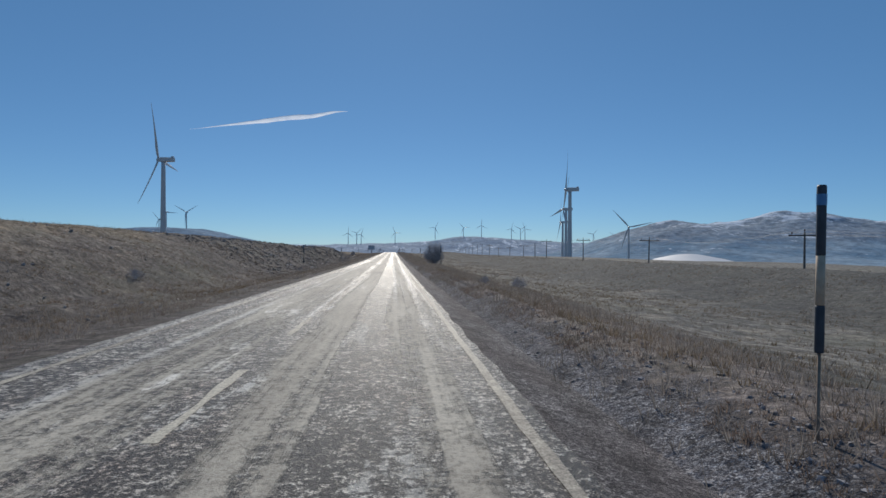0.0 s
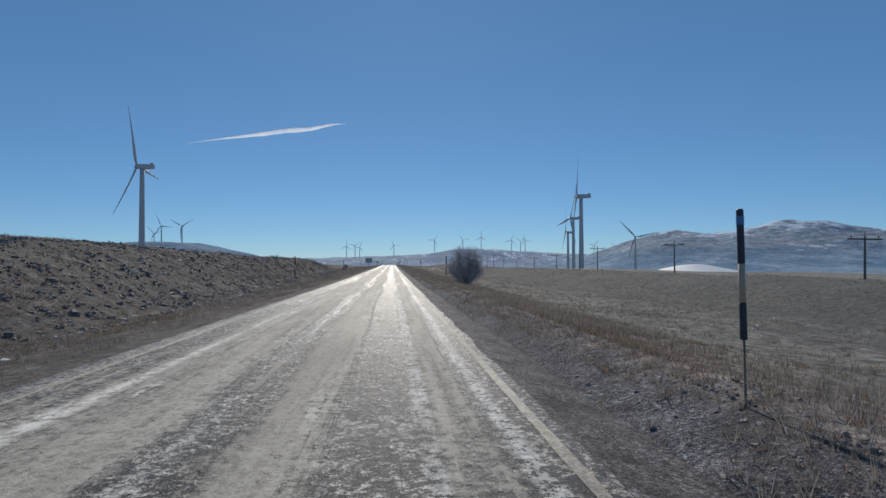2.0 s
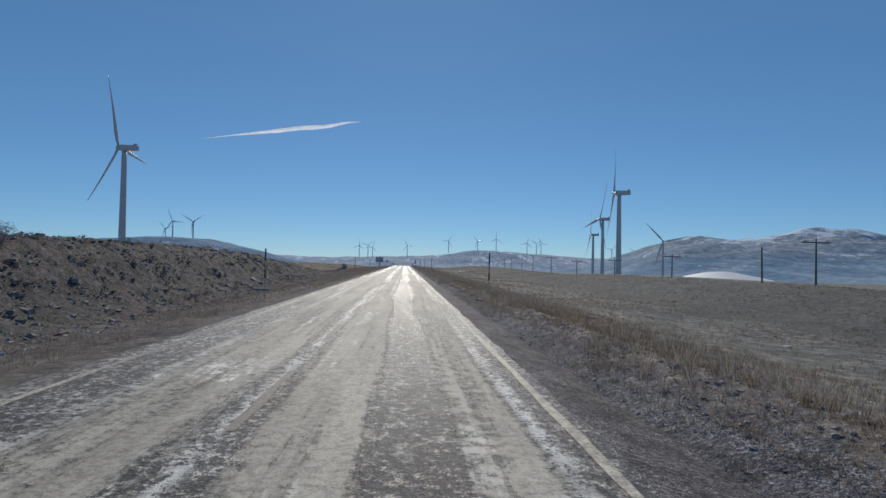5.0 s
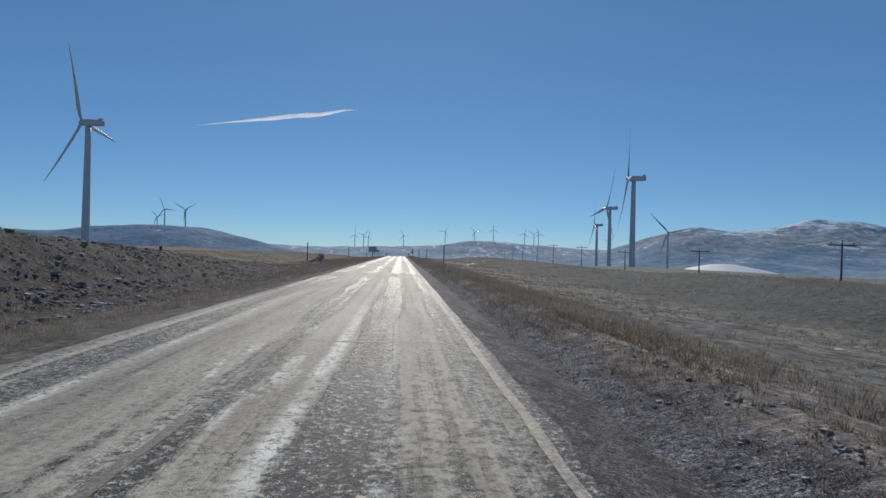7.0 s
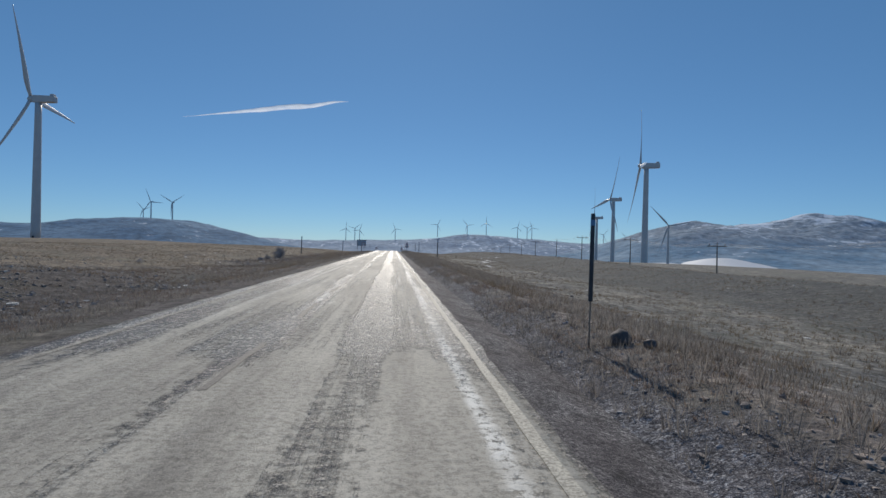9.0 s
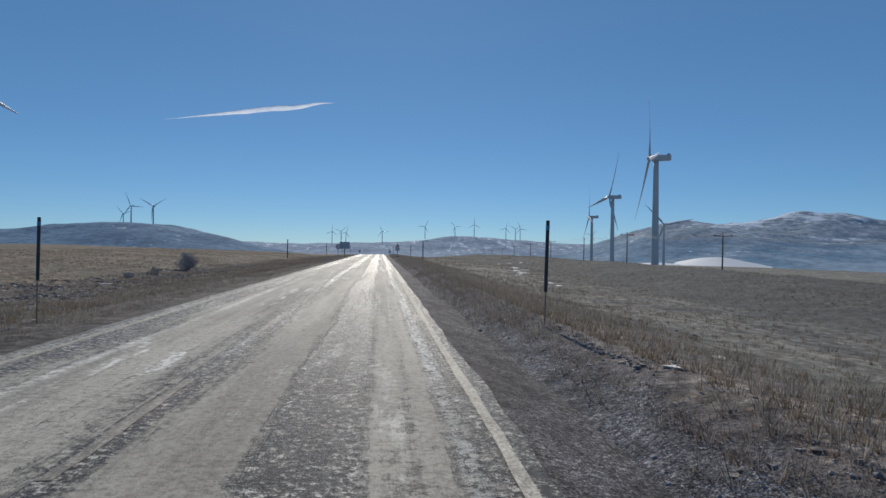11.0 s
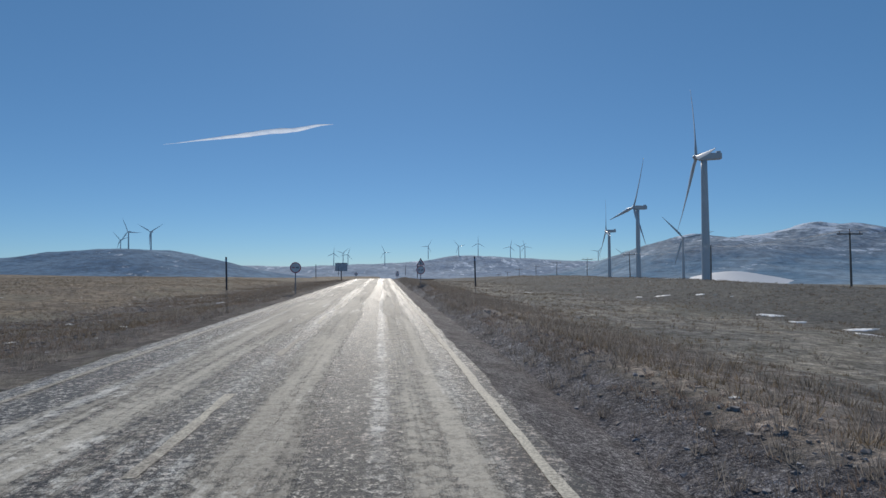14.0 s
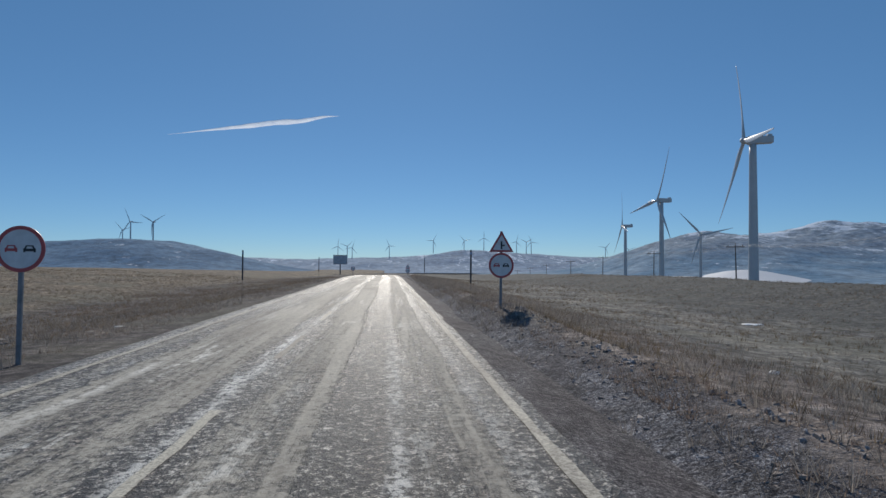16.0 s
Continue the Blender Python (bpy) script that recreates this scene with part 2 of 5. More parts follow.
def make_ground():
    """Dry steppe: straw-coloured grass, dark scrub, bare soil and stones."""
    m = Mat("dry_steppe", 0.95, spec=0.15)
    big = m.noise(0.045, (1, 0.6, 1), 6, 0.62)
    mid = m.noise(0.45, (1, 0.55, 1), 6, 0.7)
    fine = m.noise(4.0, detail=6, rough=0.75)
    tiny = m.noise(22.0, detail=4, rough=0.7)
    straw = m.ramp(fine, [(0.34, (0.145, 0.122, 0.098)), (0.5, (0.27, 0.227, 0.178)), (0.66, (0.41, 0.347, 0.272))])
    scrub = m.ramp(fine, [(0.34, (0.055, 0.049, 0.050)), (0.66, (0.18, 0.156, 0.142))])
    f = m.math("ADD", m.math("MULTIPLY", big, 0.55), m.math("MULTIPLY", mid, 0.45))
    c = m.mix(m.ramp(f, [(0.42, 0.0), (0.53, 1.0)]), scrub, straw)
    soil = m.ramp(fine, [(0.3, (0.065, 0.055, 0.053)), (0.7, (0.20, 0.172, 0.158))])
    c = m.mix(m.ramp(m.noise(0.22, (1, 0.4, 1), 6, 0.7), [(0.56, 0.0), (0.62, 0.9)]), c, soil)
    # the low rise beyond the gully is painted darker, as shade on its slope
    rise_x = m.node("ShaderNodeSeparateXYZ")
    m.link(m.coords(), rise_x.inputs[0])
    rise = m.ramp(m.math("MULTIPLY", m.math("ADD", rise_x.outputs[0], m.math("MULTIPLY", m.math("SUBTRACT", m.noise(0.11, (1, 0.5, 1), 5, 0.65), 0.5), 14.0)), 1 / 100), [(0.165, 0.0), (0.205, 0.7), (0.42, 0.7), (0.6, 0.0)])
    # dark scrub grows along the ditches, golden grass on the field beyond them
    xyz = m.node("ShaderNodeSeparateXYZ")
    m.link(m.coords(), xyz.inputs[0])
    wander = m.math("MULTIPLY", m.math("SUBTRACT", m.noise(0.16, (1, 0.7, 1), 5, 0.65), 0.5), 9.0)
    # along the cut bank the dark ground reaches up to its crest
    up = m.ramp(m.math("MULTIPLY", xyz.outputs[1], 1 / 400), [(50 / 400, 0.0), (78 / 400, 9.0), (205 / 400, 9.0), (238 / 400, 0.0)])
    u = m.math("MULTIPLY", m.math("ADD", m.math("ADD", m.math("ADD", xyz.outputs[0], up), wander), 20.0), 1 / 40)
    verge = m.ramp(u, [((p + 20) / 40, v) for p, v in ((-19.5, 0.0), (-16.5, 0.85), (6.0, 0.85), (9.0, 0.0))])
    ur = m.math("MULTIPLY", m.math("ADD", m.math("ADD", xyz.outputs[0], m.math("MULTIPLY", wander, 0.28)), 20.0), 1 / 40)
    gold = m.ramp(fine, [(0.34, (0.108, 0.080, 0.057)), (0.5, (0.19, 0.145, 0.102)), (0.66, (0.295, 0.23, 0.162))])
    field = m.ramp(u, [((p + 20) / 40, v) for p, v in ((-19.8, 0.8), (-17.5, 0.0))])
    c = m.mix(field, c, gold)
    olive = m.ramp(fine, [(0.34, (0.108, 0.099, 0.086)), (0.5, (0.195, 0.181, 0.156)), (0.66, (0.315, 0.292, 0.25))])
    c = m.mix(m.ramp(ur, [(24.5 / 40, 0.0), (26 / 40, 0.6)]), c, olive)
    c = m.mix(verge, c, m.ramp(fine, [(0.34, (0.052, 0.044, 0.042)), (0.5, (0.105, 0.088, 0.08)), (0.66, (0.195, 0.163, 0.143))]))
    russet = m.ramp(ur, [((p + 20) / 40, v) for p, v in ((3.2, 0.0), (4.0, 0.8), (5.2, 0.7), (7.5, 0.0))])
    c = m.mix(russet, c, m.ramp(fine, [(0.34, (0.115, 0.092, 0.081)), (0.5, (0.25, 0.20, 0.17)), (0.66, (0.41, 0.335, 0.285))]))
    tus = m.noise(1.7, (1, 0.8, 1), 6, 0.72)
    c = m.mix(0.85, c, m.ramp(tus, [(0.36, 0.42), (0.5, 0.95), (0.64, 1.5)]), "MULTIPLY")
    c = m.mix(0.8, c, m.ramp(tiny, [(0.35, 0.45), (0.65, 1.45)]), "MULTIPLY")
    mottle = m.noise(0.33, (1, 0.8, 1), 7, 0.75)
    c = m.mix(0.75, c, m.ramp(mottle, [(0.36, (0.62, 0.64, 0.68)), (0.5, (1.12, 1.13, 1.12)), (0.62, (1.5, 1.45, 1.34))]), "MULTIPLY")
    c = m.mix(m.ramp(m.noise(0.12, (1, 0.7, 1), 6, 0.7), [(0.5, 0.0), (0.62, 0.4)]), c, (0.19, 0.18, 0.13))
    c = m.mix(rise, c, m.ramp(fine, [(0.34, (0.045, 0.044, 0.042)), (0.66, (0.15, 0.145, 0.13))]))
    # the cut bank is mixed towards a darker earth colour
    bare = m.math("MULTIPLY", m.ramp(m.math("MULTIPLY", m.math("ADD", xyz.outputs[1], wander), 1 / 400), [(76 / 400, 0.0), (112 / 400, 0.5), (205 / 400, 0.55), (232 / 400, 0.0)]), m.ramp(u, [((p + 20) / 40, v) for p, v in ((-17.5, 0.0), (-15.0, 1.0), (-1.0, 1.0), (0.5, 0.0))]))
    c = m.mix(bare, c, m.mix(1.0, m.ramp(fine, [(0.34, (0.026, 0.022, 0.021)), (0.5, (0.062, 0.053, 0.049)), (0.66, (0.14, 0.12, 0.108))]), m.ramp(tus, [(0.36, 0.5), (0.64, 1.5)]), "MULTIPLY"))
    # the gravel of the shoulder runs out raggedly into the grass
    fray = m.math("MULTIPLY", m.math("SUBTRACT", m.noise(1.1, (1, 0.8, 1), 6, 0.75), 0.5), 3.0)
    ug = m.math("MULTIPLY", m.math("ADD", m.math("ADD", xyz.outputs[0], m.math("MULTIPLY", wander, 0.12)), m.math("ADD", fray, 20.0)), 1 / 40)
    gravel, _ = gravel_on(m, 1.18)
    c = m.mix(m.ramp(ug, [(20.5 / 40, 0.0), (21.0 / 40, 1.0), (23.4 / 40, 1.0), (24.0 / 40, 0.0)]), c, gravel)
    # cool tint stands in for bluish glare lying over the ground
    c = m.mix(1.0, c, (0.95, 1.0, 1.06), "MULTIPLY")
    m.color(c)
    m.bump(m.math("ADD", m.math("ADD", fine, m.math("MULTIPLY", tus, 1.6)), m.math("MULTIPLY", mid, 1.5)), 0.8, 0.13)
    return m.m


def make_gravel(name, gain):
    m = Mat(name, 0.9, spec=0.2)
    c, mixed = gravel_on(m, gain)
    m.color(c)
    m.bump(mixed, 1.0, 0.05)
    return m.m


# dark and light carry the blue of distance haze in the base colour
def make_hill(name, dark, light, snow_from, streak, rock=None):
    m = Mat(name, 0.95, spec=0.1)
    big = m.noise(0.006, (1, 1, 3), 7, 0.62)
    fine = m.noise(0.035, detail=6, rough=0.7)
    hz = m.node("ShaderNodeSeparateXYZ")
    m.link(m.coords(), hz.inputs[0])
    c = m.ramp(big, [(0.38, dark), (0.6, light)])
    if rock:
        # lower slopes painted haze-blue give way to haze-tinted grey rock higher up
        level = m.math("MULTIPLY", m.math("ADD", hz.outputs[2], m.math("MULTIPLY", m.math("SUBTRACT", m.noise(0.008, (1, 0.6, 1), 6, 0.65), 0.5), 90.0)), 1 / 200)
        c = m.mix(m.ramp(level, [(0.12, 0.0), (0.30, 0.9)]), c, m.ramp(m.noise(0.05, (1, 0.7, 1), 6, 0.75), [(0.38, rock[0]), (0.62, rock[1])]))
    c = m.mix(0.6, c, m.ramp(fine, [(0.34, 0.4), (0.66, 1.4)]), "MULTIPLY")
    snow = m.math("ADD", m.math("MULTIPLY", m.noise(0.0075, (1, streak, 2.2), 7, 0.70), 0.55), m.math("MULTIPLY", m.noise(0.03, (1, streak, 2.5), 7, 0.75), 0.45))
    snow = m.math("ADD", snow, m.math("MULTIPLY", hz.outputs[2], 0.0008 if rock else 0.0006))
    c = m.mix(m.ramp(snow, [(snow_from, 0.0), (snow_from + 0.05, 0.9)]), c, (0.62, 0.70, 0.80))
    m.color(c)
    m.bump(fine, 0.8, 6.0)
    return m.m


def make_snow(name, low, high):
    m = Mat(name, 0.6)
    n = m.noise(2.5, detail=5)
    m.color(m.ramp(n, [(0.3, low), (0.6, high)]))
    m.bump(n, 0.5, 0.05)
    return m.m


def make_grass(name, lo, hi):
    """Dry blades that let some light through."""
    m = Mat(name, 0.9, spec=0.1)
    g = m.node("ShaderNodeNewGeometry")
    c = m.ramp(g.outputs["Random Per Island"], [(0.0, lo), (1.0, hi)])
    c = m.mix(0.5, c, m.ramp(m.noise(0.25), [(0.35, 0.55), (0.65, 1.2)]), "MULTIPLY")
    m.color(c)
    tl = m.node("ShaderNodeBsdfTranslucent")
    m.link(c, tl.inputs[0])
    mx = m.node("ShaderNodeMixShader")
    mx.inputs[0].default_value = 0.45
    m.link(m.b.outputs[0], mx.inputs[1])
    m.link(tl.outputs[0], mx.inputs[2])
    m.link(mx.outputs[0], m.t.nodes["Material Output"].inputs[0])
    return m.m


def make_vapour():
    """Thin white vapour: mostly see-through, ragged at the ends."""
    m = Mat("vapour", 1.0)
    t = m.t
    tr = m.node("ShaderNodeBsdfTransparent")
    tl = m.node("ShaderNodeBsdfTranslucent")
    tl.inputs[0].default_value = (0.95, 0.96, 1, 1)
    df = m.node("ShaderNodeBsdfDiffuse")
    df.inputs[0].default_value = (0.95, 0.96, 1, 1)
    add = m.node("ShaderNodeMixShader")
    t.links.new(tl.outputs[0], add.inputs[1])
    t.links.new(df.outputs[0], add.inputs[2])
    mx = m.node("ShaderNodeMixShader")
    f = m.math("MULTIPLY", m.ramp(m.noise(0.01, (1, 1, 3), 5), [(0.2, 0.55), (0.6, 0.95)]), 1.0)
    t.links.new(f, mx.inputs[0])
    t.links.new(tr.outputs[0], mx.inputs[1])
    t.links.new(add.outputs[0], mx.inputs[2])
    t.links.new(mx.outputs[0], t.nodes["Material Output"].inputs[0])
    return m.m


ASPHALT, STEPPE, GRAVEL, PALE_GRAVEL = make_asphalt(), make_ground(), make_gravel("shoulder_gravel", 1.18), make_gravel("pale_gravel", 2.3)
SNOW, DRIFT = make_snow("old_snow", (0.76, 0.76, 0.77), (0.92, 0.915, 0.90)), make_snow("wind_packed_snow", (0.46, 0.49, 0.53), (0.59, 0.61, 0.64))
# the blue in these three hillside colours is painted haze
HAZE_BLUE_HILL = make_hill("haze_blue_hillside", (0.075, 0.155, 0.255), (0.145, 0.245, 0.355), 0.61, 0.55)
HAZY_SNOWY_RIDGE = make_hill("hazy_snow_streaked_ridge", (0.19, 0.27, 0.38), (0.29, 0.37, 0.47), 0.56, 0.3)
HAZY_ROCKY_SLOPE = make_hill("hazy_rocky_slope", (0.115, 0.215, 0.32), (0.235, 0.33, 0.42), 0.605, 0.7, ((0.135, 0.20, 0.27), (0.31, 0.362, 0.425)))
PAINT, DASH_PAINT, FADED_PAINT = make_paint("road_paint", 0.66, 0.90), make_paint("dash_paint", 0.56, 0.80), make_paint("faded_road_paint", 0.86, 1.16)
STRAW = make_grass("straw", (0.10, 0.079, 0.057), (0.30, 0.238, 0.17))
WEED = make_grass("dead_weed", (0.11, 0.086, 0.074), (0.35, 0.275, 0.225))
PALE_STONE = plain("pale_limestone", (0.70, 0.68, 0.64), 0.85, vary=0.25, scale=3, bump=0.4)
CLOD = plain("earth_clod", (0.27, 0.225, 0.195), 0.95, vary=0.6, scale=1.6, bump=0.6)
RUBBLE = plain("dark_rubble", (0.215, 0.19, 0.178), 0.95, vary=0.6, scale=1.6, bump=0.6)
STONE = plain("field_stone", (0.30, 0.285, 0.275), 0.9, vary=0.5, scale=2.0, bump=0.5)
SHINGLE = plain("grey_shingle", (0.24, 0.23, 0.235), 0.85, vary=0.75, scale=4.0)
SCRUB = make_grass("grey_scrub", (0.10, 0.09, 0.084), (0.42, 0.38, 0.335))
BARK = plain("bark", (0.13, 0.115, 0.112), 0.9, vary=0.4, scale=8)
TWIG = plain("twig", (0.42, 0.395, 0.40), 0.9, vary=0.4, scale=2)
TURBINE_WHITE = plain("turbine_paint", (0.50, 0.51, 0.53), 0.5, vary=0.06, scale=0.3)
BLADE_WHITE = plain("blade_gelcoat", (0.50, 0.51, 0.53), 0.35, vary=0.06, scale=0.3)
DARK_TWIG = plain("dark_twig", (0.36, 0.34, 0.345), 0.9, vary=0.4, scale=2)
DARK_STEEL = plain("dark_steel", (0.05, 0.055, 0.065), 0.55, 0.3, vary=0.3, scale=5)
GALVANISED = plain("galvanised_steel", (0.22, 0.23, 0.25), 0.5, 0.6, vary=0.25, scale=6)
POLE_WOOD = plain("weathered_pole_wood", (0.15, 0.135, 0.12), 0.9, vary=0.35, scale=4, bump=0.4)
SIGN_WHITE = plain("sign_white", (0.66, 0.66, 0.67), 0.45, vary=0.12, scale=5)
SIGN_RED = plain("sign_red", (0.46, 0.08, 0.085), 0.45, vary=0.15, scale=5)
SIGN_BLACK = plain("sign_black", (0.022, 0.022, 0.026), 0.5, vary=0.2, scale=5)
BOARD_GREY = plain("board_grey", (0.42, 0.45, 0.50), 0.6, vary=0.2, scale=1.2)
REFLECTOR = plain("reflector_blue", (0.08, 0.22, 0.42), 0.35, vary=0.15, scale=9)
SLEEVE = plain("weathered_sleeve", (0.52, 0.41, 0.30), 0.9, vary=0.35, scale=6, bump=0.3)
PORCELAIN = plain("brown_porcelain", (0.16, 0.09, 0.06), 0.25, vary=0.2, scale=9)
CABLE = plain("aluminium_cable", (0.36, 0.37, 0.385), 0.6, 0.3, vary=0.1)
RUBBER = plain("old_rubber", (0.03, 0.03, 0.032), 0.8, vary=0.3, scale=7)
TYRE_WHITE = plain("chalky_white_rubber", (0.6, 0.6, 0.58), 0.7, vary=0.2, scale=8)
VAPOUR = make_vapour()
DARK_STONE = plain("dark_stone", (0.10, 0.085, 0.085), 0.85, vary=0.4, scale=6, bump=0.5)
STAKE = plain("rusted_stake", (0.26, 0.19, 0.14), 0.9, vary=0.4, scale=8)
CONCRETE = plain("weathered_concrete", (0.40, 0.385, 0.36), 0.9, vary=0.3, scale=4, bump=0.4)
DUSTY = plain("dusty_sealant", (0.30, 0.28, 0.25), 0.8, vary=0.5, scale=7, bump=0.5)


# ---- building helpers ----
def mesh_of(name, verts, faces, material, smooth=False):
    me = bpy.data.meshes.new(name)
    me.from_pydata([tuple(v) for v in verts], [], [tuple(f) for f in faces])
    me.materials.append(material)
    if smooth:
        me.polygons.foreach_set("use_smooth", [True] * len(me.polygons))
    me.update()
    return me


def mesh_from(name, bm, material, smooth=False):
    me = bpy.data.meshes.new(name)
    bmesh.ops.recalc_face_normals(bm, faces=bm.faces)
    bm.to_mesh(me)
    bm.free()
    me.materials.append(material)
    if smooth:
        me.polygons.foreach_set("use_smooth", [True] * len(me.polygons))
    return me


def empty(name, m=Matrix()):
    ob = new(name)
    ob.empty_display_size = 0.2
    ob.matrix_basis = m
    return ob


def part(name, me, parent, m=Matrix(), label=""):
    ob = new(name, me)
    ob.parent = parent
    ob.matrix_basis = m
    if label:
        ob["label"] = label
    return ob


def box_bm(sx, sy, sz, at=(0, 0, 0), bevel=0.0, bm=None):
    bm = bm or bmesh.new()
    r = bmesh.ops.create_cube(bm, size=1, matrix=Matrix.Translation(at) @ Matrix.Diagonal((sx, sy, sz, 1)))
    if bevel:
        vs = set(r["verts"])
        bmesh.ops.bevel(bm, geom=[e for e in bm.edges if e.verts[0] in vs], offset=bevel, segments=2, affect="EDGES", profile=0.6)
    return bm


def lathe(profile, n=16, cap=True):
    """A turned body about z from (radius, height) pairs."""
    bm = bmesh.new()
    rings = [[bm.verts.new((r * math.cos(2 * math.pi * k / n), r * math.sin(2 * math.pi * k / n), z)) for k in range(n)] for r, z in profile]
    for a, b in zip(rings, rings[1:]):
        for k in range(n):
            bm.faces.new((a[k], a[(k + 1) % n], b[(k + 1) % n], b[k]))
    if cap:
        bm.faces.new(rings[0][::-1])
        bm.faces.new(rings[-1])
    return bm


def prism(outline, depth, bm=None, at=(0, 0, 0)):
    """A flat plate in the x-z plane with its front at y = at.y and its thickness behind it."""
    bm = bm or bmesh.new()
    ox, oy, oz = at
    f = [bm.verts.new((x + ox, oy, z + oz)) for x, z in outline]
    b = [bm.verts.new((x + ox, oy + depth, z + oz)) for x, z in outline]
    bm.faces.new(f)
    bm.faces.new(b[::-1])
    n = len(outline)
    for k in range(n):
        bm.faces.new((f[k], b[k], b[(k + 1) % n], f[(k + 1) % n]))
    return bm


def ring_plate(r0, r1, depth, n=40):
    bm = bmesh.new()
    def circle(r, y):
        return [bm.verts.new((r * math.cos(2 * math.pi * k / n), y, r * math.sin(2 * math.pi * k / n))) for k in range(n)]
    a, b, c, d = circle(r0, 0), circle(r1, 0), circle(r1, depth), circle(r0, depth)
    for p, q in ((a, b), (b, c), (c, d), (d, a)):
        for k in range(n):
            bm.faces.new((p[k], p[(k + 1) % n], q[(k + 1) % n], q[k]))
    return bm


def circle_outline(r, n=40):
    return [(r * math.cos(2 * math.pi * k / n), r * math.sin(2 * math.pi * k / n)) for k in range(n)]


# ---- terrain ----
def step(a, b, v):
    v = min(1.0, max(0.0, (v - a) / (b - a)))
    return v * v * (3 - 2 * v)


RIGHT = ([1.8, 2.6, 3.4, 3.9, 4.4, 6.0, 9.0, 14.0, 19.0, 22.0, 27.0, 31.0, 36.0, 45.0, 70.0, 100.0, 6000.0], [-0.20, -0.28, -0.02, 0.12, 0.14, -0.12, -0.60, -1.0, -1.2, -1.05, 0.1, 0.75, 0.3, -1.5, -3.5, -4.0, -4.0])
BANK = ([-6000.0, -300.0, -120.0, -70.0, -45.0, -30.0, -20.0, -16.0, -13.0, -11.0, -8.5, -6.8, -5.4], [1.0, 2.5, 6.6, 6.0, 5.0, 4.0, 3.0, 1.5, -0.1, -0.52, -0.36, -0.24, -0.2])
CUT = ([-6000.0, -300.0, -120.0, -70.0, -45.0, -30.0, -20.0, -16.0, -14.5, -13.0, -11.0, -8.5, -6.8, -5.4], [1.0, 2.5, 5.0, 4.2, 3.4, 2.95, 2.8, 2.55, 1.6, 0.2, -0.52, -0.36, -0.24, -0.2])
FIELD = ([-6000.0, -300.0, -100.0, -40.0, -25.0, -20.0, -17.5, -14.0, -10.5, -8.5, -6.8, -5.4], [1.6, 1.6, 1.4, 0.6, -0.1, -0.6, -0.75, -0.65, -0.40, -0.25, -0.22, -0.2])


def ground_z(x, y):
    base = 0.6 * max(0.0, 1 - y / 150) ** 2
    if x > -1.8:
        k = 1 - 0.40 * step(200, 335, y)
        z = float(np.interp(x, *RIGHT))
        if x > 4.3:
            z = -0.2 + (z + 0.2) * k
        z = z + base * step(120, 2, x) - 0.025 * max(0.0, x - 100) * step(3000, 200, x)
        z += crest(y) - 0.8 * math.exp(-((y - 232) / 48) ** 2) * step(14, 34, x)
        z += 0.30 * math.exp(-((x - 3.7) / 1.1) ** 2 - ((y - 341) / 5) ** 2)
        away = x - 4.0
    else:
        b = 1 - step(148, 245, y)
        steep = step(106, 134, y)
        bank = float(np.interp(x, *BANK)) * (1 - steep) + float(np.interp(x, *CUT)) * steep
        z = bank * b + float(np.interp(x, *FIELD)) * (1 - b) + base + crest(y) * (1 if x > -12 else 0.75)
        away = -7.0 - x
        if x < -9.5:
            z += b * step(-9.5, -13, x) * step(-60, -25, x) * (0.28 * noise.noise(Vector((x * 0.9, y * 0.7, 5))) + 0.16 * noise.noise(Vector((x * 2.1, y * 1.3, 6))))
    z = max(z, -42.0)
    if away > 0:
        a = min(1.0, away / 5)
        z += a * (0.10 * noise.noise(Vector((x * 0.5, y * 0.4, 0))) + 0.22 * noise.noise(Vector((x * 0.11, y * 0.09, 3))) * min(1, away / 12))
        z += 0.9 * noise.noise(Vector((x * 0.013, y * 0.011, 7))) * min(1.0, away / 90)
    if -5.36 < x < 1.76:
        z = road_z(y) - 0.16
    return z


def spaced(stops):
    out = []
    for a, b, n in stops:
        out += list(np.linspace(a, b, n, endpoint=False))
    return out + [stops[-1][1]]


def grid_mesh(name, xs, ys, zf, material):
    verts = [(x, y, zf(x, y)) for y in ys for x in xs]
    w = len(xs)
    faces = [(j * w + i, j * w + i + 1, (j + 1) * w + i + 1, (j + 1) * w + i) for j in range(len(ys) - 1) for i in range(w - 1)]
    return mesh_of(name, verts, faces, material, True)


GX = spaced([(-4800, -1200, 9), (-1200, -300, 12), (-300, -80, 16), (-80, -24, 30), (-24, -5.7, 36), (-5.7, -5.35, 2), (-5.35, 1.75, 4), (1.75, 2.1, 2), (2.1, 20, 34), (20, 70, 34), (70, 300, 24), (300, 1200, 14), (1200, 4800, 9)])
GY = spaced([(-400, -30, 10), (-30, 400, 330), (400, 520, 60), (520, 900, 40), (900, 2400, 30), (2400, 4900, 10)])
ground = tagged(new("ground", grid_mesh("ground", GX, GY, ground_z, STEPPE)), "dry brown winter steppe with straw grass and bare soil", "ground", kind="structure")


# ---- road ----
L_EDGE, CENTRE, R_EDGE = -5.0, -2.09, 1.37


